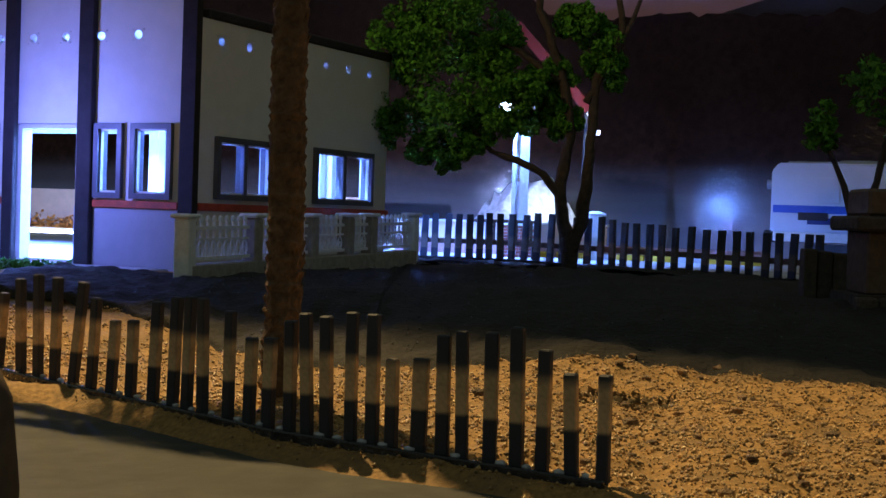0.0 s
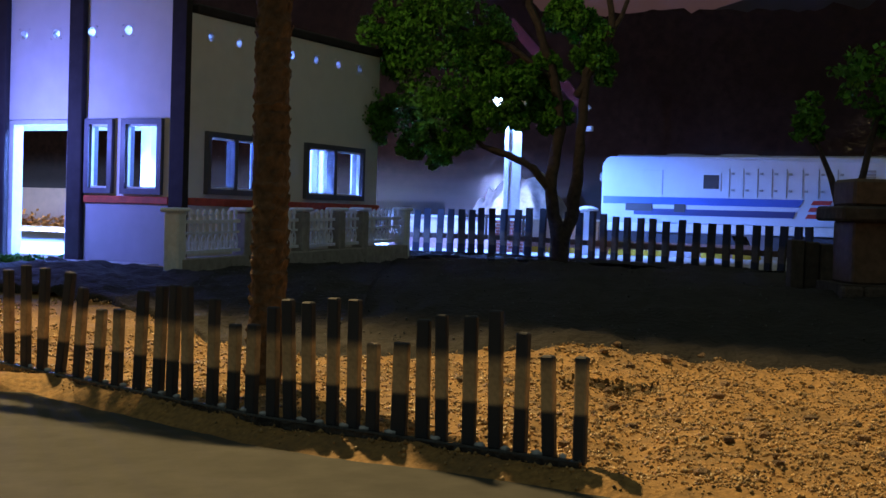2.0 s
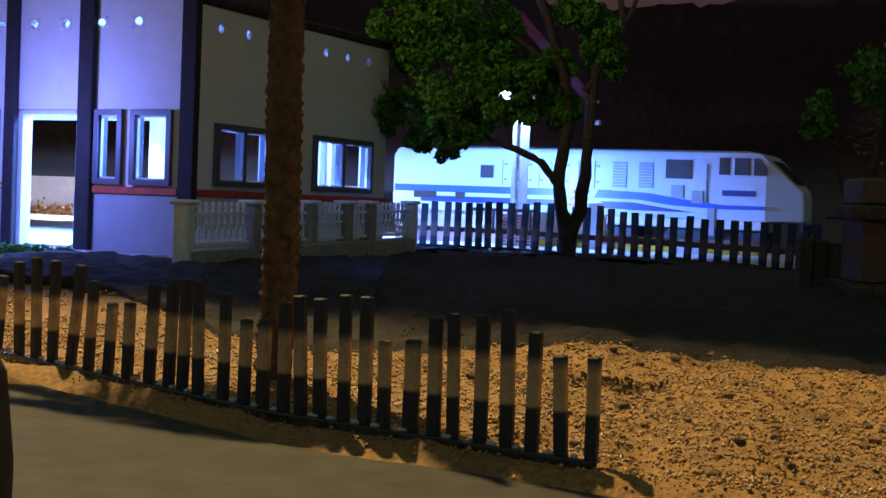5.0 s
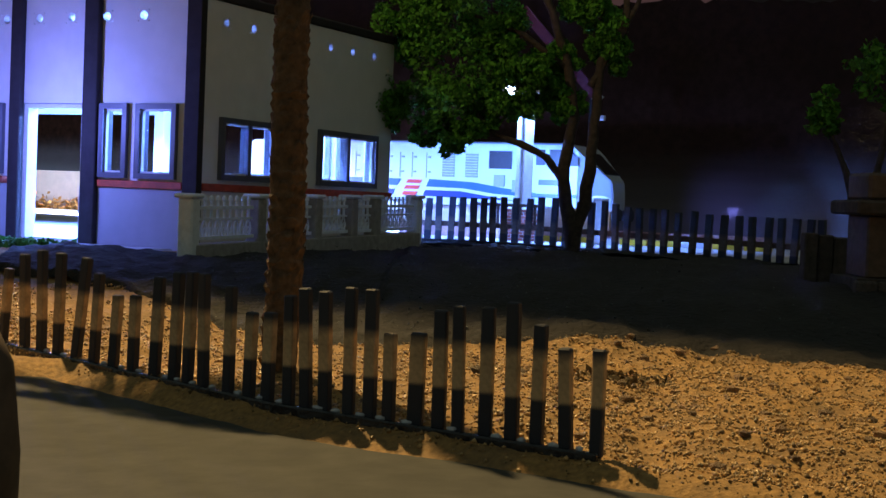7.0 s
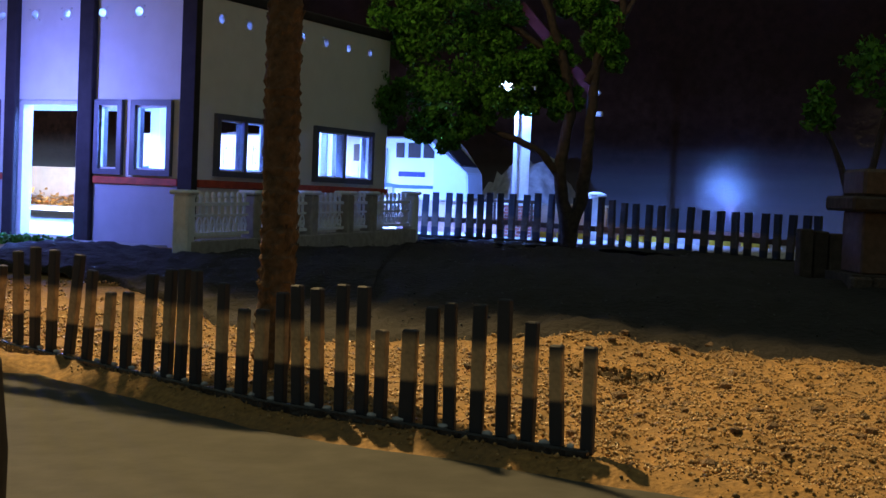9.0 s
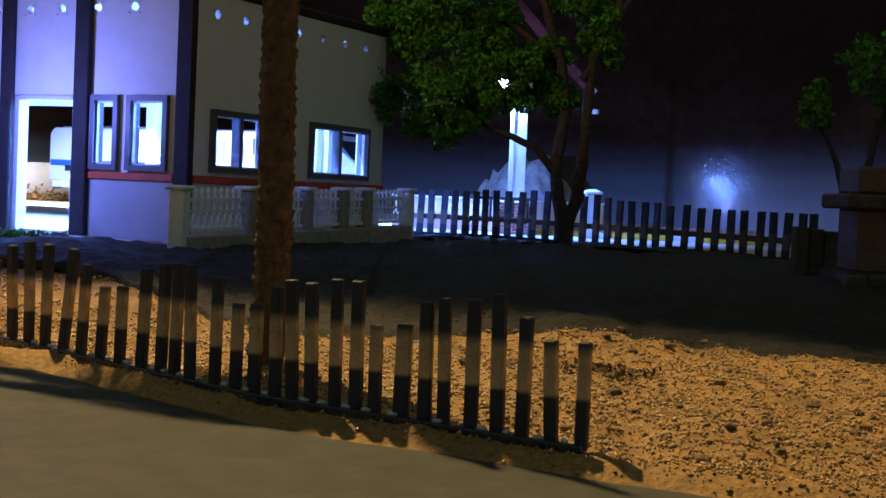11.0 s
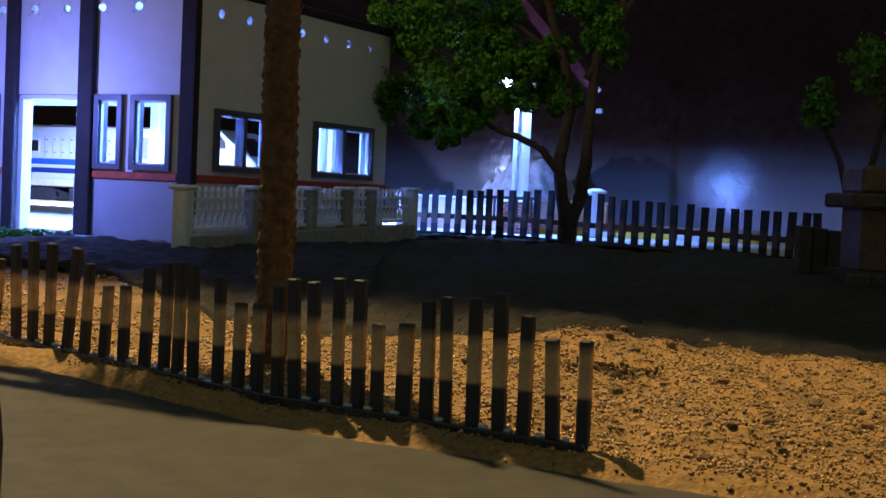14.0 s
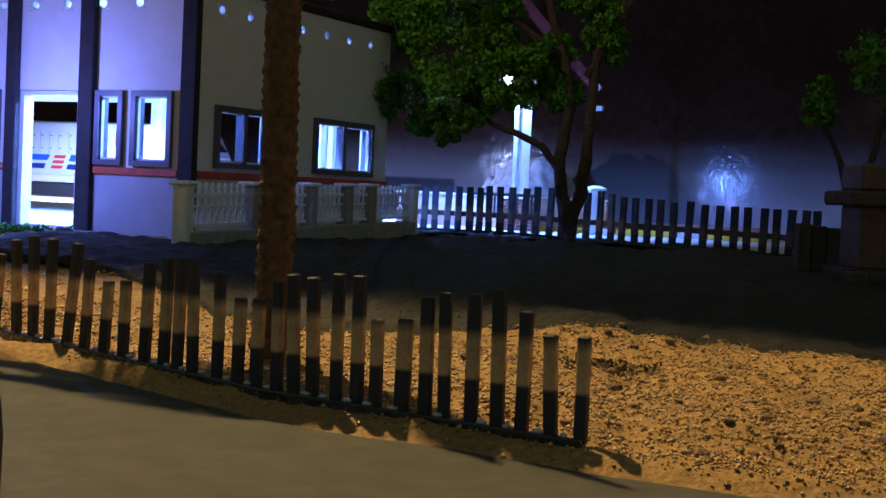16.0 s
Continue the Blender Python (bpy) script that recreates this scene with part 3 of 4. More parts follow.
FRONT_OPEN = [(-4.62, -2.95, 0.0, 2.8), (-2.42, -1.72, 1.32, 2.8), (-1.50, -0.50, 1.32, 2.8), (-5.65, -5.02, 1.32, 2.8), (-6.6, -5.85, 1.32, 2.8)]
bm = wall_with_openings(-18.0, -0.33, 1.28, 4.42, 0.0, 0.3, [(a, b, max(c, 1.28), d) for a, b, c, d in FRONT_OPEN])
holes = [(x, 4.54, HOLE) for x in (-8.0, -7.1, -6.1, -5.05, -4.16, -3.30, -2.37, -1.44)]
pierced(-18.0, -0.33, 4.42, 4.66, 0.0, 0.3, holes, bm)
box(-18.0, 0.0, 4.66, -0.33, 0.3, FH, bm=bm)
part("front_wall", bm, M_WALL, station, "smooth front wall with a row of round vents")
bm = wall_with_openings(-18.0, -0.33, -0.1, 1.13, -0.02, 0.3, [(-4.62, -2.95, -0.1, 1.13)])
part("front_dado", bm, M_DADO, station, "grey lower wall")
for a, b in ((-18.0, -5.0), (-2.45, -0.33)):
    part("red_band", box(a, -0.07, 1.13, b, 0.3, 1.28, 0.015), M_RED, station, "red string course")
for a, b in ((-4.80, -4.50), (-2.83, -2.45)):
    part("column", box(a, -0.15, -0.1, b, 0.0, FH, 0.02), M_COLUMN, station, "dark square column")
part("column", box(-9.3, -0.34, -0.1, -9.0, 0.0, FH, 0.02), M_COLUMN, station, "dark square column")
part("corner_column", box(-0.33, -0.06, -0.1, 0.02, 0.12, FH, 0.01), M_COLUMN, station, "dark corner column")
for a, b in ((-2.42, -1.72), (-1.50, -0.50), (-5.65, -5.02), (-6.6, -5.85)):
    window(station, a, b, 1.32, 2.8, 0.0)
part("door_jamb", box(-4.62, 0.05, 0.0, -4.44, 0.34, 2.78, 0.01), M_WHITE, station, "white door jamb")
part("door_head", box(-4.44, 0.0, 2.70, -2.97, 0.3, 2.79, 0.01), M_WHITE, station)


# the side wall is built along x and turned to run back from the corner
side = part("side_wall", bmesh.new(), M_WALL, station, "plain side wall with round vents")
def side_slab():
    bm = wall_with_openings(0.12, 7.55, 1.28, 4.36, -0.0, 0.3, [(0.62, 2.62, 1.36, 2.60), (4.24, 6.80, 1.36, 2.60)])
    pierced(0.12, 7.55, 4.36, 4.58, 0.0, 0.3, [(x, 4.46, HOLE) for x in (0.76, 1.71, 2.70, 3.68, 4.66, 5.62, 6.59)], bm)
    box(0.12, 0.0, 4.58, 7.55, 0.3, 4.85, bm=bm)
    box(0.12, 0.0, -0.1, 7.55, 0.3, 1.13, bm=bm)
    return bm


SIDE = Matrix.Rotation(radians(90), 4, "Z")
b2 = side_slab()
b2.transform(SIDE)
b2.transform(Matrix.Scale(U, 4))
b2.to_mesh(side.data)
b2.free()
b2 = box(0.12, -0.06, 1.13, 7.62, 0.3, 1.28, 0.015)
b2.transform(SIDE)
part("red_band", b2, M_RED, station, "red string course")


def turn_tree(ob):
    ob.matrix_basis = SIDE @ ob.matrix_basis


for a, b in ((0.62, 2.62), (4.24, 6.80)):
    turn_tree(window(station, a, b, 1.36, 2.60, 0.0, panes=2))

# inside and back of the hall
for a, b in ((-18.0, -13.6), (-6.85, -6.2), (-1.85, -1.35), (-0.5, -0.3)):
    part("back_pier", box(a, 7.25, -0.1, b, 7.55, 3.1), M_WALL, station)
part("back_lintel", box(-18.0, 7.25, 3.1, -0.3, 7.55, 4.85), M_WALL, station)
part("back_parapet", box(-1.35, 7.25, -0.1, -0.5, 7.55, 0.9), M_WALL, station)
part("far_side_wall", box(-18.3, 0.3, -0.1, -18.0, 7.55, 4.85), M_WALL, station)
part("roof", box(-18.3, 0.3, 4.86, 0.05, 7.6, 5.05, 0.03), M_COLUMN, station, "flat dark roof")
# pale lining added to bounce hall light, so that the vents show bright
part("inner_ceiling", box(-17.9, 0.31, 4.78, -0.31, 7.24, 4.855), M_WALL, station, "pale ceiling lining")
part("hall_floor", box(-18.0, 0.3, -0.1, -0.3, 7.25, 0.03), M_FLOOR, station)
for x, y in ((-1.6, 7.0), (-6.52, 7.0), (-13.8, 7.0)):
    part("inner_post", box(x - 0.16, y - 0.14, 0, x + 0.16, y + 0.14, 4.8, 0.02), M_WHITE, station, "white inner post")
# step and apron before the front
alone("pavement", box(-18, -1.0, -0.7, -0.5, -0.03, -0.02, 0.03), M_KERB, in_b(0, 0, 0), "pale concrete apron before the station front", "pavement", kind="structure")

# unseen bare rods added over the entrance; no lamp hangs on them
for x in (-3.1, -8.0):
    t = thing("front_rod", in_b(x, 0, 5.45), "thin bare rod added over the station front", "lamp", "front lamps")
    part("rod", tube([(0, 0.1, -0.1), (0, -0.6, 0.15), (0, -2.0, 0.25), (0, -2.0, 0.1)], [0.02] * 4, 6), M_WHITE, t)

# ---- platform, track, far side ----
def platform():
    outline = [(-75, 7.6), (0.85, 7.6), (-1.2, 11.75), (0.95, 13.05), (3.45, 12.95), (10.07, 10.65), (26, 5.1), (26, 28.6), (-75, 28.6)]
    bm = bmesh.new()
    low = [bm.verts.new((x, y, -0.9)) for x, y in outline]
    top = [bm.verts.new((x, y, 0.0)) for x, y in outline]
    bm.faces.new(top)
    bm.faces.new(low[::-1])
    for k in range(len(outline)):
        j = (k + 1) % len(outline)
        bm.faces.new((low[k], low[j], top[j], top[k]))
    bmesh.ops.triangulate(bm, faces=[f for f in bm.faces if len(f.verts) > 4])
    alone("platform", bm, M_FLOOR, in_b(0, 0, 0), "pale concrete station platform", "platform", kind="structure")


platform()
for y in (14.5, 28.2):
    alone("platform_line", box(-75, y, 0.0, 26, y + 0.28, 0.006), M_YELLOW if y > 20 else M_KERB, in_b(0, 0, 0), "painted safety line on the platform", "line", kind="structure")
alone("track_bed", box(-110, 28.7, -0.9, 70, 37.5, -0.72, 0.03), M_BALLAST, in_b(0, 0, 0), "grey ballast bed", "ballast", kind="structure")


def track(y):
    t = thing("railway_track", in_b(0, y, 0), "single model track on ballast", "track")
    for s in (-0.75, 0.75):
        part("rail", box(-105, s - 0.05, -0.66, 65, s + 0.05, -0.5, 0.01), M_STEEL, t)
    bm = bmesh.new()
    for k in range(260):
        x = -100 + k * 0.6
        box(x, -1.4, -0.74, x + 0.28, 1.4, -0.655, bm=bm)
    o = part("sleepers", bm, M_WOOD, t)
    o["kind"] = "stuff"


track(32.2)
alone("boundary_wall", box(-80, 39.0, -0.9, -18, 39.5, 2.0, 0.03), M_CREAM, in_b(0, 0, 0), "low cream boundary wall beyond the track", "wall", kind="structure")


def clump(name, count, seed, where, size, material, m, label, category, kind=""):
    """Many small leaf blades, joined: where(rnd) gives a centre."""
    rnd = np.random.RandomState(seed)
    c = np.array([where(rnd) for _ in range(count)])
    a = rnd.normal(size=(count, 3))
    a /= np.linalg.norm(a, axis=1)[:, None]
    b = np.cross(a, rnd.normal(size=(count, 3)))
    b /= np.linalg.norm(b, axis=1)[:, None]
    s = size * np.exp(rnd.normal(0, 0.3, count))[:, None]
    v = np.stack([c - a * s, c + b * s * 0.55, c + a * s, c - b * s * 0.55], 1).reshape(-1, 3) * U
    me = bpy.data.meshes.new(name)
    me.from_pydata(v.tolist(), [], [(4 * k, 4 * k + 1, 4 * k + 2, 4 * k + 3) for k in range(count)])
    me.materials.append(material)
    ob = new(name, me)
    if m is not None:
        ob.matrix_world = m
        tagged(ob, label, category, kind=kind)
    return ob


clump("flower_bed", 3500, 3, lambda r: (r.uniform(-55, -18), 38.6 + r.normal(0, 0.2), -0.5 + abs(r.normal(0, 0.45))), 0.16, M_FLOWER, in_b(0, 0, 0), "low orange and green flower bed along the wall", "flowers", "stuff")


# ---- backdrop ----
def hill_sheet(name, y, base, amp, seed, material, label, x0=-95, x1=75, tree=0.25):
    bm = bmesh.new()
    prev = None
    n = 420
    for k in range(n + 1):
        x = x0 + (x1 - x0) * k / n
        h = base(x) + amp * noise.noise((x * 0.09, seed, 0)) + tree * noise.noise((x * 0.9, seed, 4)) + tree * 0.7 * noise.noise((x * 2.7, seed, 9))
        a, b = bm.verts.new((x, y, -0.9)), bm.verts.new((x, y, h))
        if prev:
            bm.faces.new((prev[0], a, b, prev[1]))
        prev = (a, b)
    r = bmesh.ops.extrude_face_region(bm, geom=list(bm.faces))
    bmesh.ops.translate(bm, vec=(0, 0.15, 0), verts=[v for v in r["geom"] if isinstance(v, bmesh.types.BMVert)])
    bmesh.ops.recalc_face_normals(bm, faces=bm.faces)
    return alone(name, bm, material, in_b(0, 0, 0), label, "backdrop", kind="structure")


alone("backdrop", box(-110, 46.0, -0.9, 90, 46.4, 26), M_SKY, in_b(0, 0, 0), "dusk sky printed on a backdrop board", "backdrop", kind="structure")
hill_sheet("backdrop_far_hill", 45.4, lambda x: 12.4 + 2.2 * math.exp(-((x - 14) / 11) ** 2) - 1.2 * math.exp(-((x + 6) / 6) ** 2), 0.6, 3.0, M_HILLFAR, "distant hill on the backdrop", tree=0.05)
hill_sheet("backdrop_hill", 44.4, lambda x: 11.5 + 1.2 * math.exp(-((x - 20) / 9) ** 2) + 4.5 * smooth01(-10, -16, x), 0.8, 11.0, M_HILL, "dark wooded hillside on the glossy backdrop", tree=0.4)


# pale mound modelled where lamplight glows on the backdrop beyond the track
def mound():
    bm = bmesh.new()
    nx, ny = 56, 26
    grid = []
    for j in range(ny + 1):
        row = []
        for i in range(nx + 1):
            x, y = -14.5 + 10.5 * i / nx, 36.2 + 7.0 * j / ny
            u, v = (x + 9.4) / 4.4, (y - 40.2) / 3.8
            h = max(0.0, 1 - u * u * (1.15 if u < 0 else 5.0) - v * v)
            q = Vector((x, y, 2)) * 0.9
            z = -0.95 + 4.0 * h ** 0.72 * (1 + 0.16 * noise.noise(q)) + (0.45 * noise.noise(q * 3) + 0.25 * noise.noise(q * 7)) * min(1, h * 3)
            row.append(bm.verts.new((x, y, z)))
        grid.append(row)
    for r0, r1 in zip(grid, grid[1:]):
        for k in range(nx):
            bm.faces.new((r0[k], r0[k + 1], r1[k + 1], r1[k]))
    alone("glow_mound", bm, M_GLOWMOUND, in_b(0, 0, 0), "pale rugged mound standing in for glow on the backdrop", "rock", smooth=True)


M_GLOWMOUND = mat("pale_glow_mound", (0.46, 0.45, 0.46), 0.75, 0, 0.35, 60, 0.8, 0.06)
mound()


# ---- platform lamp on its brick pedestal ----
def platform_lamp():
    t = thing("platform_lamp", at(2.35, 42.0, 0, -4), "white platform lamp post on a brick pedestal", "lamp")
    p = part("pedestal", box(-0.50, -0.50, 0, 0.50, 0.50, 0.98, 0.02), M_MORTAR, t, "square red brick pedestal")
    bm = box(-0.115, -0.05, -0.042, 0.115, 0.05, 0.042, 0.008)
    ob = link("brick", bm, M_BRICK)
    me = ob.data
    bpy.data.objects.remove(ob)
    for side in range(2):
        for r in range(10):
            for k in range(4):
                x = -0.37 + k * 0.25 - (0.11 if r % 2 else 0)
                m = at(x + 0.03, -0.48, 0.05 + r * 0.098) if side == 0 else at(-0.48, x + 0.03, 0.05 + r * 0.098, 90)
                share("brick", me, p, m)
    part("pedestal_cap", box(-0.54, -0.54, 0.98, 0.54, 0.54, 1.04, 0.02), M_WHITE, t)
    bm = bmesh.new()
    box(-0.27, -0.20, 1.04, -0.15, 0.20, 4.60, bm=bm)
    box(-0.02, -0.24, 0.0, 0.25, 0.24, 4.60, bm=bm)
    box(-0.15, -0.05, 0.2, -0.02, 0.05, 4.55, bm=bm)
    part("post", bm, M_WHITE, t, "white channelled steel post")
    part("arm", box(-1.0, -0.16, 4.60, 0.55, 0.16, 4.72, 0.02), M_WHITE, t)
    for x, z, r in ((-0.55, 4.72, 0.20),):
        part("lamp_head", tube([(x, 0, z + r * 0.6), (x, 0, z), (x, 0, z - r * 0.8)], [r * 0.25, r, r * 0.7], 12), M_LAMP, t, "lit white lamp head")
    return t


platform_lamp()
# brick pillar stump and low wall behind the stick fence
t = thing("gate_post", at(4.62, 41.0, 0), "short white gate post with a rounded cap", "post")
part("shaft", box(-0.2, -0.2, 0, 0.2, 0.2, 1.35, 0.03), M_WHITE, t)
part("cap", tube([(0, 0, 1.35), (0, 0, 1.42), (0, 0, 1.50)], [0.33, 0.33, 0.12], 10), M_WHITE, t)


def low_wall():
    w = thing("low_brick_wall", at(-1.6, 44.6, 0, -14), "low wall with pink brick foot, cream panel and yellow kerb", "wall")
    part("core", box(0, 0, -0.5, 12, 0.3, 0.42), M_PINK, w)
    part("panel", box(0, 0.02, 0.42, 7.0, 0.28, 1.02, 0.02), M_CREAM, w, "cream plastered panel")
    part("coping", box(-0.05, -0.05, 1.02, 7.05, 0.35, 1.09, 0.015), M_WHITE, w)
    for k in range(8):
        part("kerb_block", box(4.6 + k * 0.95, -0.9, -0.2, 5.45 + k * 0.95, -0.6, 0.18, 0.02), M_YELLOW if k % 3 != 2 else M_WHITE, w)


M_PINK = mat("pink_brick", (0.50, 0.28, 0.24), 0.8, 0, 0.25, 400, 0.5, 0.01)
low_wall()


# ---- bench on the platform ----
def bench(m):
    t = thing("platform_bench", m, "dark slatted bench on the platform", "bench", "platform benches")
    for x in (0.1, 1.0, 1.9):
        part("leg", box(x - 0.04, -0.25, 0, x + 0.04, 0.25, 0.5, 0.01), M_UNDER, t)
    for k in range(3):
        part("seat_slat", box(0, -0.24 + k * 0.16, 0.5, 2.0, -0.12 + k * 0.16, 0.55), M_WOOD, t)
    for k in range(9):
        part("back_slat", box(0.05 + k * 0.22, 0.24, 0.5, 0.13 + k * 0.22, 0.29, 1.1), M_WOOD, t)
    part("back_rail", box(0, 0.23, 1.05, 2.0, 0.30, 1.15, 0.01), M_WOOD, t)


bench(at(0.75, 39.6, 0.0, 0))


# ---- semaphore signal ----
def signal():
    t = thing("semaphore_signal", in_b(-5.5, 35.5, 0), "tall semaphore signal with raised red and white arm", "signal")
    part("post", tube([(0, 0, -0.95), (0, 0, 3), (0, 0, 6.4)], [0.13, 0.11, 0.08], 8), M_BLACK, t, "dark lattice post")
    part("lamp", box(0.42, -0.3, 5.0, 0.74, -0.05, 5.22, 0.03), M_WHITE, t, "small white signal lamp case")
    a, b = Vector((0.5, -0.25, 5.87)), Vector((-3.4, -0.25, 10.0))
    d = (b - a).normalized()
    e = Vector((-d.z, 0, d.x)) * 0.23
    cuts = (0.0, 0.06, 0.30, 0.62, 1.0)
    for k, m in enumerate((M_WHITE, M_BOOMR, M_BOOMR, M_BOOMR)):
        p, q = a.lerp(b, cuts[k]), a.lerp(b, cuts[k + 1] - 0.002)
        quad = [(v.x, v.z) for v in (p - e, q - e, q + e, p + e)]
        part("arm_section", prism(quad, -0.30, -0.20), m, t, "red section" if m is M_BOOMR else "white section")


signal()


# ---- trees ----
def tree(name, m, label, limbs, blobs, count, size, seed, bark=M_TRUNK, group=""):
    t = thing(name, m, label, "tree", group)
    bm = bmesh.new()
    for pts, r0, r1 in limbs:
        P = []
        for k in range(len(pts) - 1):
            for j in range(3):
                P.append(Vector(pts[k]).lerp(Vector(pts[k + 1]), j / 3))
        P.append(Vector(pts[-1]))
        rr = [r0 + (r1 - r0) * k / (len(P) - 1) for k in range(len(P))]
        P = [p + Vector((noise.noise(p * 2.1), noise.noise(p * 1.7 + Vector((5, 0, 0))), 0)) * 0.07 for p in P]
        tube(P, rr, 9, bm, 0.25, seed)
    part("trunk", bm, bark, t, smooth=True)
    rs = np.random.RandomState(seed + 9)
    subs = []
    for b in blobs:
        for k in range(30):
            d = rs.normal(size=3)
            d /= np.linalg.norm(d)
            q = rs.uniform(0.35, 1.0)
            subs.append((b[0] + d[0] * b[3] * q, b[1] + d[1] * b[4] * q, b[2] + d[2] * b[5] * q, min(b[3:6]) * rs.uniform(0.22, 0.42)))

    def where(r):
        k = r.randint(len(subs))
        x, y, z, rad = subs[k]
        d = r.normal(size=3)
        d /= np.linalg.norm(d)
        q = rad * r.uniform(0.55, 1.05)
        return (x + d[0] * q, y + d[1] * q, z + d[2] * q * 0.85)

    crown = clump("crown", count, seed, where, size, M_LEAF, None, "", "")
    crown.parent = t
    return t


tree("garden_tree", at(3.08, 32.6, -0.15), "small broadleaf tree with forked trunk in the garden",
     [([(0.05, 0, -0.5), (0, 0, 0.5), (-0.2, 0, 1.3), (-0.3, 0, 2.2), (-0.1, 0, 3.4), (-0.4, 0, 5.0), (-0.9, 0.1, 6.4), (-1.0, 0, 7.6)], 0.21, 0.07),
      ([(0, 0, 0.5), (0.26, 0, 1.3), (0.36, -0.05, 2.6), (0.42, 0, 3.6), (0.5, 0, 4.8), (1.1, 0, 5.9), (0.9, 0.1, 7.2)], 0.17, 0.07),
      ([(-0.28, 0, 1.9), (-0.7, -0.1, 2.45), (-1.4, -0.1, 2.75), (-2.0, -0.1, 2.95), (-2.6, 0, 3.6)], 0.11, 0.05),
      ([(0.3, 0, 4.2), (0.7, 0, 5.0), (1.3, 0, 6.2), (1.7, 0, 7.4)], 0.10, 0.04),
      ([(-0.3, 0, 4.6), (-1.4, 0, 5.4), (-2.6, 0, 5.8)], 0.09, 0.04)],
     [(-3.1, 0, 4.6, 1.5, 1.3, 1.6), (-2.9, 0.1, 6.5, 1.55, 1.4, 1.5), (-4.55, 0, 3.7, 0.7, 0.7, 0.75), (-3.1, -0.2, 2.95, 0.95, 0.8, 0.5),
      (-1.25, 0, 4.25, 0.75, 0.8, 0.8), (-0.3, 0.3, 3.75, 0.45, 0.5, 0.45), (0.75, 0.2, 5.2, 0.6, 0.6, 0.7), (-0.45, 0.2, 4.95, 0.35, 0.4, 0.45), (-4.1, 0, 5.6, 0.8, 0.8, 1.0), (-2.2, 0, 3.6, 0.8, 0.8, 0.7), (-2.0, 0.2, 5.3, 0.7, 0.7, 0.8), (-0.7, 0.3, 4.5, 0.7, 0.6, 0.6), (0.2, 0.3, 6.1, 0.7, 0.6, 0.6)],
     66000, 0.058, 21)


def frond(parent, a, b, arch, reach, seed, material):
    """One palm frond from a to b: an arched midrib with two rows of drooping leaflets that shorten towards the tip."""
    rnd = random.Random(seed)
    a, b = Vector(a), Vector(b)
    d = (b - a).normalized()
    side = Vector((-d.y, d.x, 0)).normalized()
    n = 26
    rib = [a.lerp(b, k / n) + Vector((0, 0, arch * math.sin(math.pi * (k / n) ** 0.8))) for k in range(n + 1)]
    f = part("frond", tube(rib, [0.085 - 0.06 * k / n for k in range(n + 1)], 6), material, parent, "arched green palm frond")
    bm = bmesh.new()
    m = 72
    for k in range(15, m):
        q = k / m
        p = a.lerp(b, q) + Vector((0, 0, arch * math.sin(math.pi * q ** 0.8)))
        L = reach * (0.55 + 0.45 * math.sin(math.pi * min(1, q * 1.25))) * (1 - 0.72 * q ** 1.5)
        for s in (-1, 1):
            way = (side * s * 0.8 + d * rnd.uniform(0.1, 0.5) + Vector((0, 0, -0.45))).normalized()
            l = L * rnd.uniform(0.75, 1.1)
            w = 0.07
            mid = p + way * l * 0.55 + Vector((0, 0, 0.04))
            tip = p + way * l + Vector((0, 0, -0.45 * l))
            v = [bm.verts.new(u) for u in (p - d * w * 0.5, mid - d * w, tip, mid + d * w, p + d * w * 0.5)]
            bm.faces.new(v)
    part("leaf_blade", bm, material, f)["kind"] = "stuff"
    return f


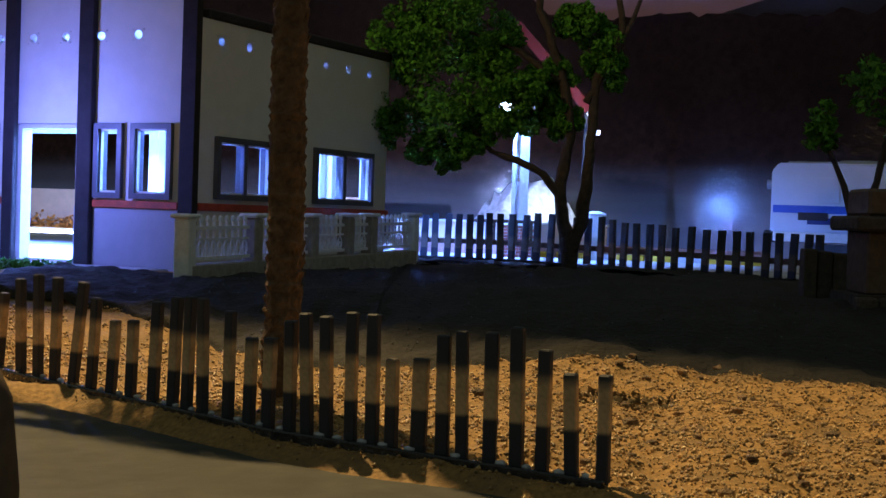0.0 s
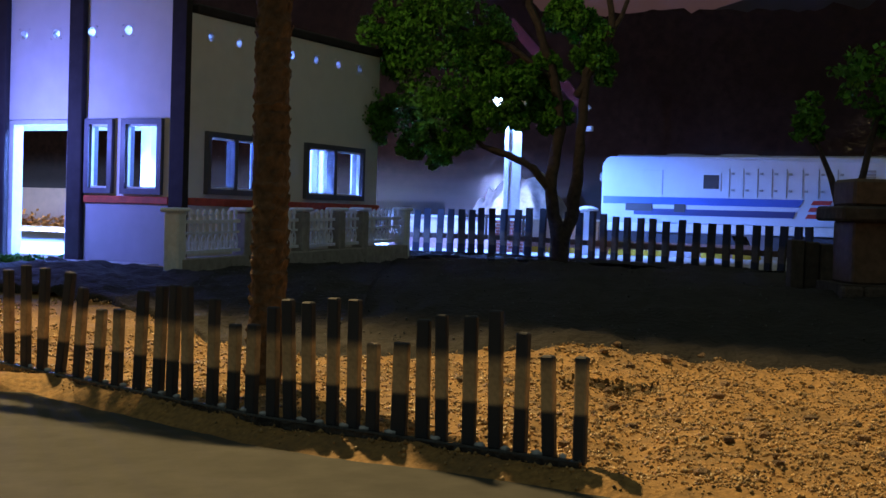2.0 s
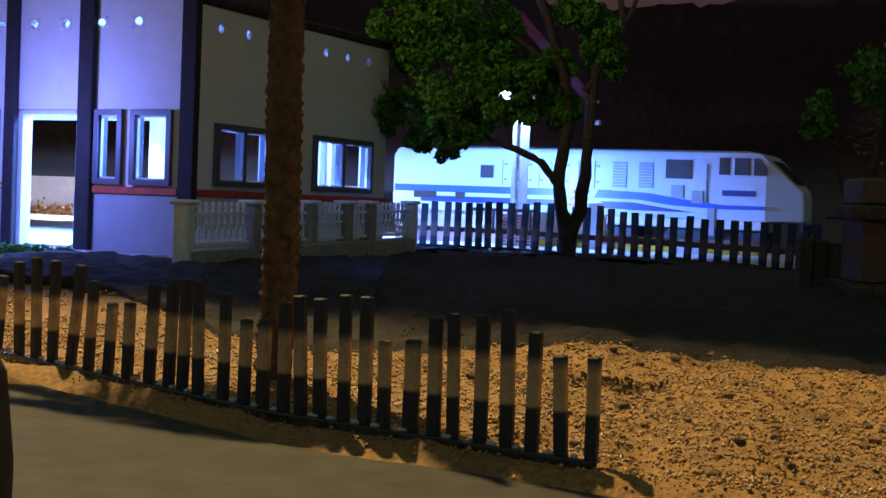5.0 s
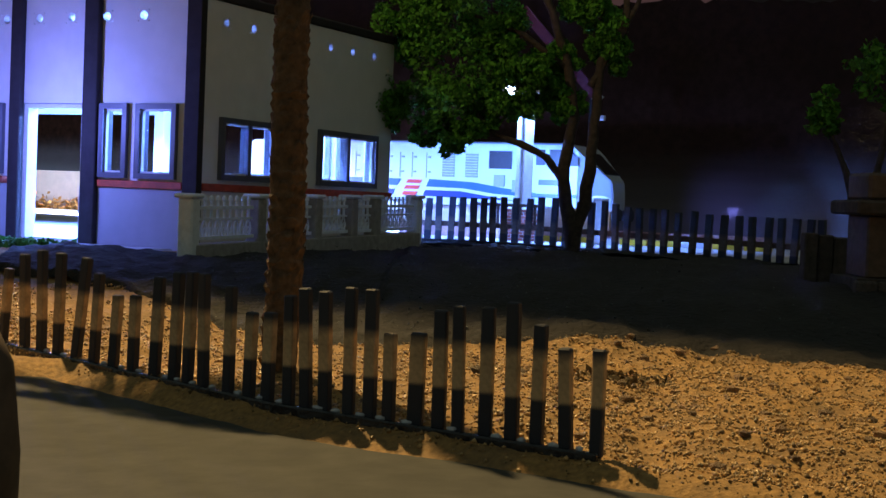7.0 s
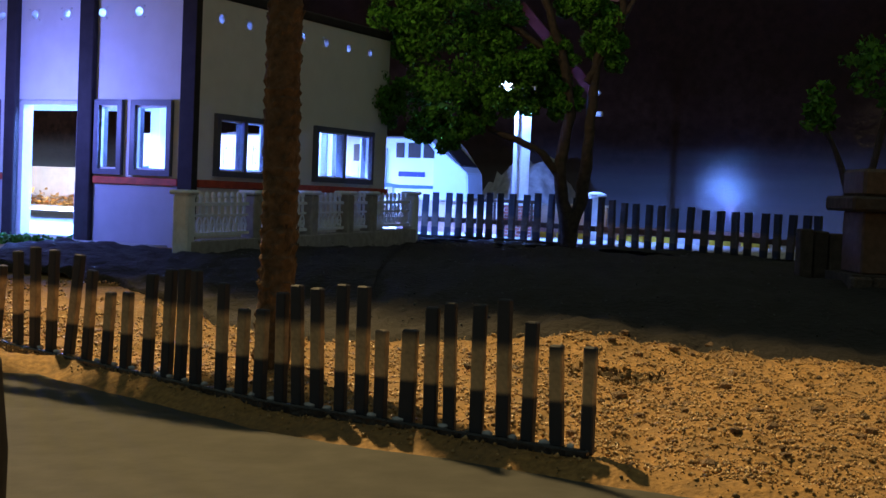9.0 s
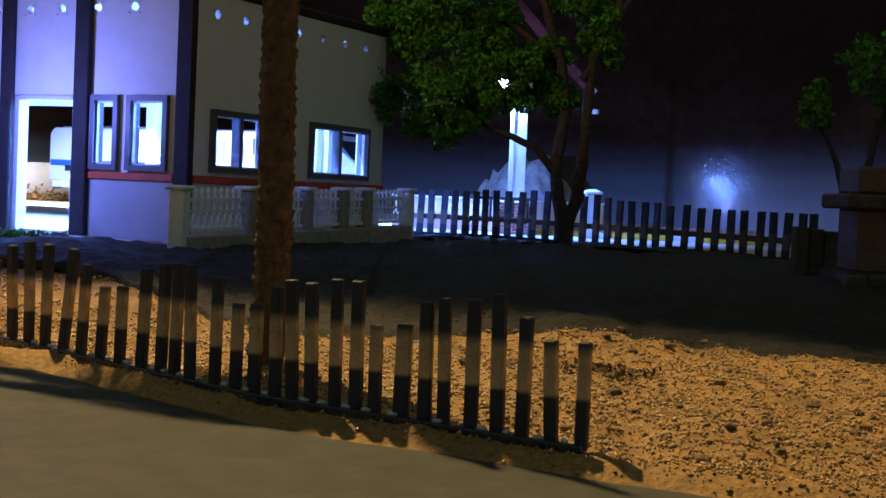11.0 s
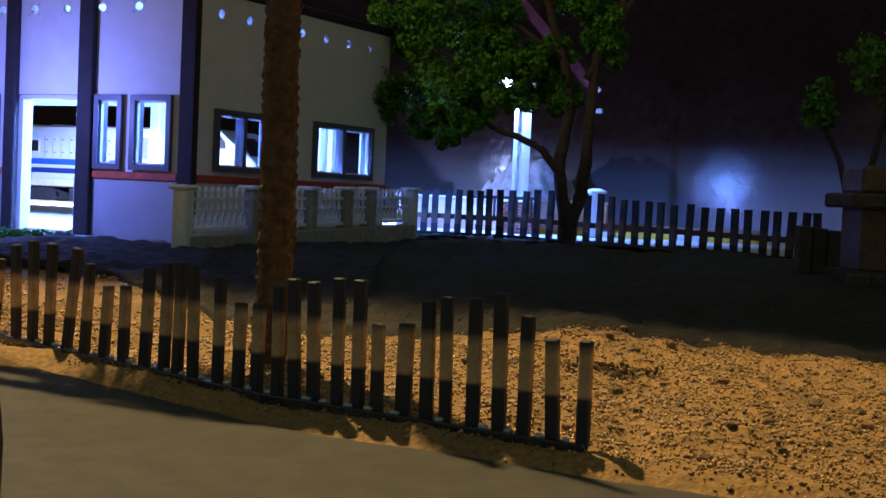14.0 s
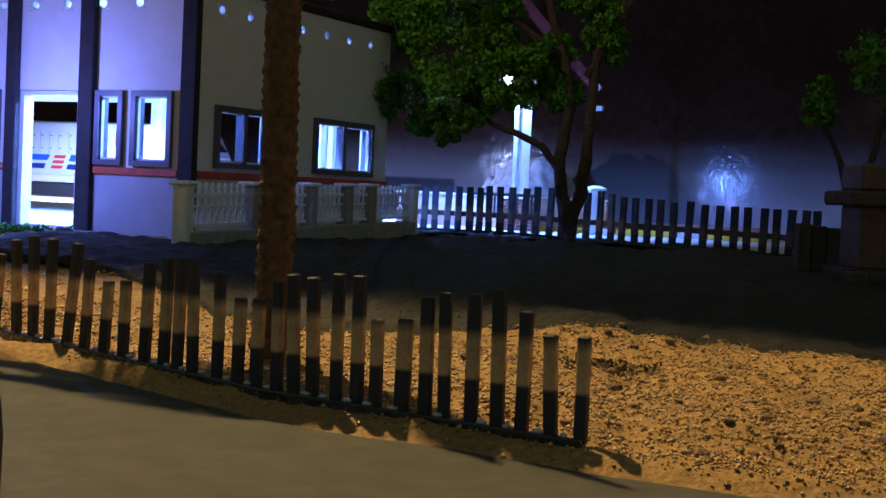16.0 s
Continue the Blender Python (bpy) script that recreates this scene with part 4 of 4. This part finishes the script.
def palm_tree():
    t = thing("palm_tree", at(-1.69, 14.1, -0.72), "tall rough brown palm trunk rising behind the stick fence", "tree")
    TOP = 4.72

    def middle(z):
        return 0.012 * z + 0.025 * math.sin(z * 1.3)

    n = 60
    pts = [(middle(TOP * k / n), 0, -0.15 + (TOP + 0.15) * k / n) for k in range(n + 1)]
    rr = [(0.186 - 0.002 * k / 12) * (1 + (0.05 if k % 3 == 0 else -0.02)) for k in range(n + 1)]
    part("trunk", tube(pts, rr, 20, None, 0.16, 3), M_BARK, t, smooth=False)
    rnd = random.Random(12)
    z = 0.02
    while z < TOP - 0.2:
        h = rnd.uniform(0.11, 0.22)
        c, r = middle(z), 0.186 - 0.002 * z
        seg = 26
        bm = bmesh.new()
        rings = [[], [], []]
        for k in range(seg):
            an = 2 * math.pi * k / seg
            w = 1 + 0.24 * (rnd.random() - 0.42)
            for ring, q, zz in zip(rings, (0.93, 1.05 * w, 0.95), (z, z + h * rnd.uniform(0.45, 0.95), z + h)):
                ring.append(bm.verts.new((c + r * q * math.cos(an), r * q * math.sin(an), zz)))
        for a, b in zip(rings, rings[1:]):
            for k in range(seg):
                bm.faces.new((a[k], a[(k + 1) % seg], b[(k + 1) % seg], b[k]))
        part("bark_ring", bm, M_BARK, t)
        z += h * 0.88
    # loose fibres that stand off the trunk
    bm = bmesh.new()
    for k in range(70):
        z, an = rnd.uniform(0.1, TOP), rnd.uniform(0, 6.28)
        d = Vector((math.cos(an), math.sin(an), 0))
        p = Vector((middle(z), 0, z)) + d * 0.18
        q = p + d * rnd.uniform(0.01, 0.035) + Vector((0, 0, rnd.uniform(0.04, 0.12)))
        tube([p, p.lerp(q, 0.6) + d * 0.01, q], [0.009, 0.007, 0.003], 4, bm)
    part("bark_fuzz", bm, M_BARK, t, "frayed pale bark fibre")["kind"] = "stuff"
    top = Vector((middle(TOP), 0, TOP - 0.05))

    def over(x, y, z):
        """The place at height z whose shade falls on the road at (x, y)."""
        p = Vector((x, y, -0.92))
        return p + (LAMP - p) * ((z + 0.92) / (LAMP.z + 0.92)) - Vector((-1.69, 14.1, -0.72))

    for k, (tip, arch, reach) in enumerate(((over(-5.0, 14.2, 5.9), 0.2, 1.2), (over(-4.5, 13.1, 5.7), 0.25, 1.3), (over(-3.2, 12.6, 5.3), 0.3, 1.0), (over(1.5, 9.2, 4.5), 0.15, 0.3), (over(0.6, 9.9, 4.4), 0.15, 0.4))):
        frond(t, top, tip, arch, reach, 40 + k, M_FROND)


M_FROND = mat("palm_frond_green", (0.05, 0.12, 0.03), 0.6, 0, 0.3, 200, 0.3, 0.01)
palm_tree()

tree("shrub_tree", at(7.75, 25.5, -0.3), "thin young tree behind the stone gate pier",
     [([(0, 0, -0.3), (0, 0, 1.6), (-0.2, 0, 2.3), (-0.5, 0, 3.0), (-0.75, 0, 3.6)], 0.09, 0.03), ([(0.1, 0, 0), (0.3, 0, 2.0), (0.6, 0, 3.2), (0.9, 0, 4.2)], 0.10, 0.04)],
     [(-0.65, 0, 3.35, 0.35, 0.35, 0.6), (0.6, 0, 4.3, 0.8, 0.6, 0.7), (0.9, 0, 3.5, 0.5, 0.5, 0.5)], 2600, 0.07, 33)


# ---- stone gate pier ----
def stone_pier():
    t = thing("stone_pier", at(6.45, 20.9, -0.6), "dark rough-stone gate pier with a heavy cap", "pier")
    rnd = random.Random(3)
    ob = link("stone", box(-0.5, -0.5, -0.5, 0.5, 0.5, 0.5, 0.12), M_STONE)
    me = ob.data
    bpy.data.objects.remove(ob)
    base = part("base", box(0.05, 0.05, 0, 2.6, 1.6, 0.78), M_STONE, t)
    z = 0.0
    for r, h in enumerate((0.26, 0.24, 0.26)):
        x = 0.0
        while x < 2.55:
            w = rnd.uniform(0.3, 0.55)
            share("stone", me, base, pose((x + w / 2) * U, 0.05 * U, (z + h / 2) * U, rnd.uniform(-3, 3), 0, rnd.uniform(-3, 3)) @ Matrix.Diagonal((w * 0.96, 0.22, h * 0.94, 1)))
            x += w
        z += h
    part("shaft", box(0.25, 0.30, 0.78, 2.6, 1.4, 1.78, 0.03), M_WOOD, t, "dark recessed middle")
    part("ledge", box(0.0, 0.05, 1.78, 2.7, 1.6, 2.02, 0.04), M_STONE, t)
    part("cap", box(0.22, 0.25, 2.02, 2.6, 1.4, 2.46, 0.05), M_WOOD, t, "dark block cap")
    w = thing("stone_wing_wall", at(6.45, 24.0, -0.35), "short dark wall of upright slabs beside the pier", "wall")
    for k in range(3):
        part("slab", box(k * 0.27, 0, 0, k * 0.27 + 0.25, 0.3, 1.18 - 0.03 * k, 0.02), M_STONE, w)
    part("foot", box(-0.05, -0.06, -0.3, 0.9, 0.4, 0.08, 0.02), M_STONE, w)


stone_pier()

# brown post close to the camera
t = thing("near_post", at(-2.57, 7.4, -1.0), "dark brown wooden post beside the road", "post")
part("shaft", tube([(0, 0, 0), (0.02, 0, 0.6), (0, 0, 1.1), (0, 0, 1.3)], [0.26, 0.24, 0.21, 0.12], 14, None, 0.05, 2), M_WOOD, t, smooth=True)

clump("grass", 9000, 6, lambda r: (r.uniform(-9, -1.9), r.uniform(-2.6, -1.0), -0.30 + 0.36 * r.rand() ** 1.5), 0.07, M_GRASS, in_b(0, 0, 0), "short green model grass strip", "grass", "stuff")

clump("flake_patch", 550, 26, lambda r: (lambda x, y: (x, y, ground_z(x, y) + 0.05 * r.rand()))(2.1 + r.normal(0, 0.24), 14.9 + r.normal(0, 0.3)), 0.03, M_FLAKES, at(0, 0, 0), "small patch of dark brown flakes on the sand", "moss", "stuff")


# ---- locomotive ----
def pipe(x0, x1, y, z, ro, ri, seg=14):
    bm = bmesh.new()
    rings = [[bm.verts.new((x, y + r * math.cos(2 * math.pi * k / seg), z + r * math.sin(2 * math.pi * k / seg))) for k in range(seg)] for x, r in ((x0, ro), (x1, ro), (x1, ri), (x0, ri))]
    for a, b in zip(rings, rings[1:] + rings[:1]):
        for k in range(seg):
            bm.faces.new((a[k], b[k], b[(k + 1) % seg], a[(k + 1) % seg]))
    bmesh.ops.recalc_face_normals(bm, faces=bm.faces)
    return bm


def locomotive():
    t = thing("diesel_locomotive", in_b(4, 30.6, -0.5), "white and blue diesel locomotive with one sloping cab", "locomotive")
    W = 3.1
    prof = [(0.0, 1.55), (0.0, 3.85), (0.25, 4.16), (16.0, 4.16), (16.3, 3.9), (17.55, 2.72), (17.6, 2.1), (17.6, 1.55), (16.3, 1.55)]
    bm = prism(prof, 0, W)
    for v in bm.verts:
        if v.co.x > 17:
            v.co.y = W / 2 + (v.co.y - W / 2) * 0.50
    bmesh.ops.bevel(bm, geom=list(bm.edges), offset=0.05, segments=2, affect="EDGES")
    part("body", bm, M_BODY, t, "white smooth-sided body")
    part("roof", box(0.5, 0.35, 4.12, 15.6, W - 0.35, 4.24, 0.04), M_GREY, t, "grey roof panel")
    part("roof_fan", tube([(3.0, W / 2, 4.2), (3.0, W / 2, 4.32)], [0.8, 0.75], 16), M_GREY, t)
    part("roof_fan", tube([(5.2, W / 2, 4.2), (5.2, W / 2, 4.32)], [0.8, 0.75], 16), M_GREY, t)
    part("underframe", box(0.1, 0.08, 1.18, 16.4, W - 0.08, 1.55, 0.03), M_WHITE, t, "pale side sill")
    for y, s in ((0.0, -1), (W, 1)):
        def face(name, x0, z0, x1, z1, m, label="", d=0.03):
            a, b = (y - d, y + 0.02) if s < 0 else (y - 0.02, y + d)
            return part(name, box(x0, a, z0, x1, b, z1, 0.006), m, t, label)

        def slant(name, pts, m, label="", d=0.026):
            a, b = (y - d, y + 0.02) if s < 0 else (y - 0.02, y + d)
            return part(name, prism(pts, a, b), m, t, label)

        slant("stripe", [(0.1, 2.27), (0.1, 2.56), (8.1, 2.56), (7.9, 2.27)], M_LBLUE, "bright blue stripe")
        slant("stripe", [(1.4, 1.85), (1.4, 2.10), (7.8, 2.10), (7.7, 1.85)], M_NAVY, "dark blue stripe")
        for k in range(3):
            z = 1.86 + k * 0.26
            slant("mark_bar", [(8.15 + k * 0.1, z), (8.25 + k * 0.1, z + 0.16), (8.95 + k * 0.1, z + 0.16), (8.85 + k * 0.1, z)], M_LRED, "red bar")
        slant("stripe", [(9.35, 2.25), (9.5, 2.58), (11.6, 2.50), (13.0, 2.30), (14.6, 2.12), (16.3, 2.12), (16.3, 1.98), (14.4, 1.96), (12.6, 2.04), (11.2, 2.22)], M_LBLUE, "curved blue stripe")
        slant("stripe", [(9.2, 1.85), (9.32, 2.10), (11.0, 2.10), (12.4, 1.92), (13.6, 1.78), (11, 1.8)], M_NAVY, "dark blue stripe")
        face("window", 4.2, 2.92, 4.82, 3.46, M_BLACK, "small square dark window")
        face("window_frame", 4.12, 2.84, 4.90, 3.54, M_BODY, d=0.02)
        face("door_panel", 1.75, 2.66, 2.55, 3.62, M_BODY, "flush side door", 0.022)
        face("vent", 1.05, 2.0, 2.15, 2.30, M_BLACK, "dark vent", 0.035)
        face("vent", 3.05, 1.98, 3.5, 2.30, M_BLACK, "dark vent", 0.035)
        for x in (10.1, 11.2):
            for k in range(9):
                face("louvre", x, 2.70 + k * 0.115, x + 0.58, 2.79 + k * 0.115, M_GREY, d=0.03)
        face("intake_grille", 12.3, 3.1, 13.35, 3.85, M_BLACK, "black intake grille")
        face("hatch", 12.55, 2.35, 13.05, 2.85, M_GREY, "grey hatch")
        face("hatch", 13.4, 2.15, 13.85, 2.65, M_GREY, "grey hatch")
        for x in (5.2, 5.75, 6.3, 6.85, 7.4, 8.0, 8.6, 9.3):
            face("panel_seam", x, 2.62, x + 0.035, 3.72, M_GREY, d=0.012)
            face("latch", x + 0.10, 3.48, x + 0.22, 3.56, M_GREY, d=0.04)
            face("latch", x + 0.10, 2.84, x + 0.22, 2.92, M_GREY, d=0.04)
        for x0, x1 in ((14.45, 14.85), (15.05, 15.65)):
            face("cab_window", x0, 3.30, x1, 3.95, M_BLACK, "dark cab side window")
        slant("cab_window", [(15.8, 3.30), (15.8, 3.95), (16.0, 3.95), (16.32, 3.6), (16.32, 3.30)], M_BLACK, "dark slanted cab window", 0.03)
        face("name_bar", 14.6, 2.48, 15.9, 2.70, M_NAVY, "dark lettering bar", 0.02)
        face("step", 14.05, 0.9, 14.35, 2.0, M_GREY)
        face("handrail", 13.95, 2.2, 14.0, 3.7, M_GREY, d=0.06)
    # sloping windscreen and nose
    wsn = part("windscreen", prism([(16.35, 3.87), (17.25, 3.02), (17.22, 2.98), (16.32, 3.84)], 0.75, W - 0.75), M_BLACK, t, "dark windscreen")
    wsn.matrix_basis = pose(0.03 * U, 0, 0.03 * U)
    for y in (0.8, W - 0.8):
        # hood added to keep the headlight from spilling onto the backdrop beside it
        h = part("beam_hood", pipe(-0.32, 0.02, y, 3.35, 0.19, 0.165), M_GREY, t, "short grey hood added to narrow the headlight beam")
        part("headlight", tube([(-0.06, y, 3.35), (0.01, y, 3.35)], [0.16, 0.16], 14), M_HEAD, h, "lit white headlight")
        part("buffer", tube([(17.55, y, 1.35), (17.95, y, 1.35)], [0.22, 0.25], 12), M_UNDER, t)
        part("buffer", tube([(0.05, y, 1.35), (-0.35, y, 1.35)], [0.22, 0.25], 12), M_UNDER, t)
    part("end_door", box(-0.03, 1.2, 1.7, 0.02, 1.9, 3.2, 0.01), M_GREY, t)
    part("fuel_tank", box(6.6, 0.25, 0.35, 11.0, W - 0.25, 1.2, 0.12), M_UNDER, t, "grey fuel tank")
    for x in (3.4, 14.2):
        b = part("bogie", prism([(x - 2.2, 0.5), (x - 1.9, 1.1), (x + 1.9, 1.1), (x + 2.2, 0.5), (x + 0.4, 0.42), (x - 0.4, 0.42)], 0.45, W - 0.45, bevel=0.03), M_UNDER, t, "dark bogie frame")
        for dx in (-1.6, 0, 1.6):
            for y in (W / 2 - 0.8, W / 2 + 0.8):
                part("wheel", tube([(x + dx, y - 0.1, 0.54), (x + dx, y + 0.1, 0.54)], [0.54, 0.54], 20), M_STEEL, b)
    return t


LOCO = locomotive()

# where the locomotive's square end stands along the track, by time
LOCO_ROWS = [(0.0, 3.99), (0.5, 2.3), (1.0, 0.6), (1.5, -1.1), (2.0, -2.55), (2.5, -3.95), (3.0, -5.6), (3.5, -7.35), (4.0, -9.1), (6.5, -18.15), (7.0, -20.4), (7.5, -22.5),
             (8.0, -24.2), (8.5, -25.6), (9.0, -26.9), (11.3, -32.9), (12.3, -35.4), (12.8, -36.3), (13.3, -37.0), (13.8, -37.7), (15.4, -39.8), (16.0, -40.5)]


def motions():
    walk(LOCO, [(t, in_b(x, 30.6, -0.5)) for t, x in LOCO_ROWS])


motions()
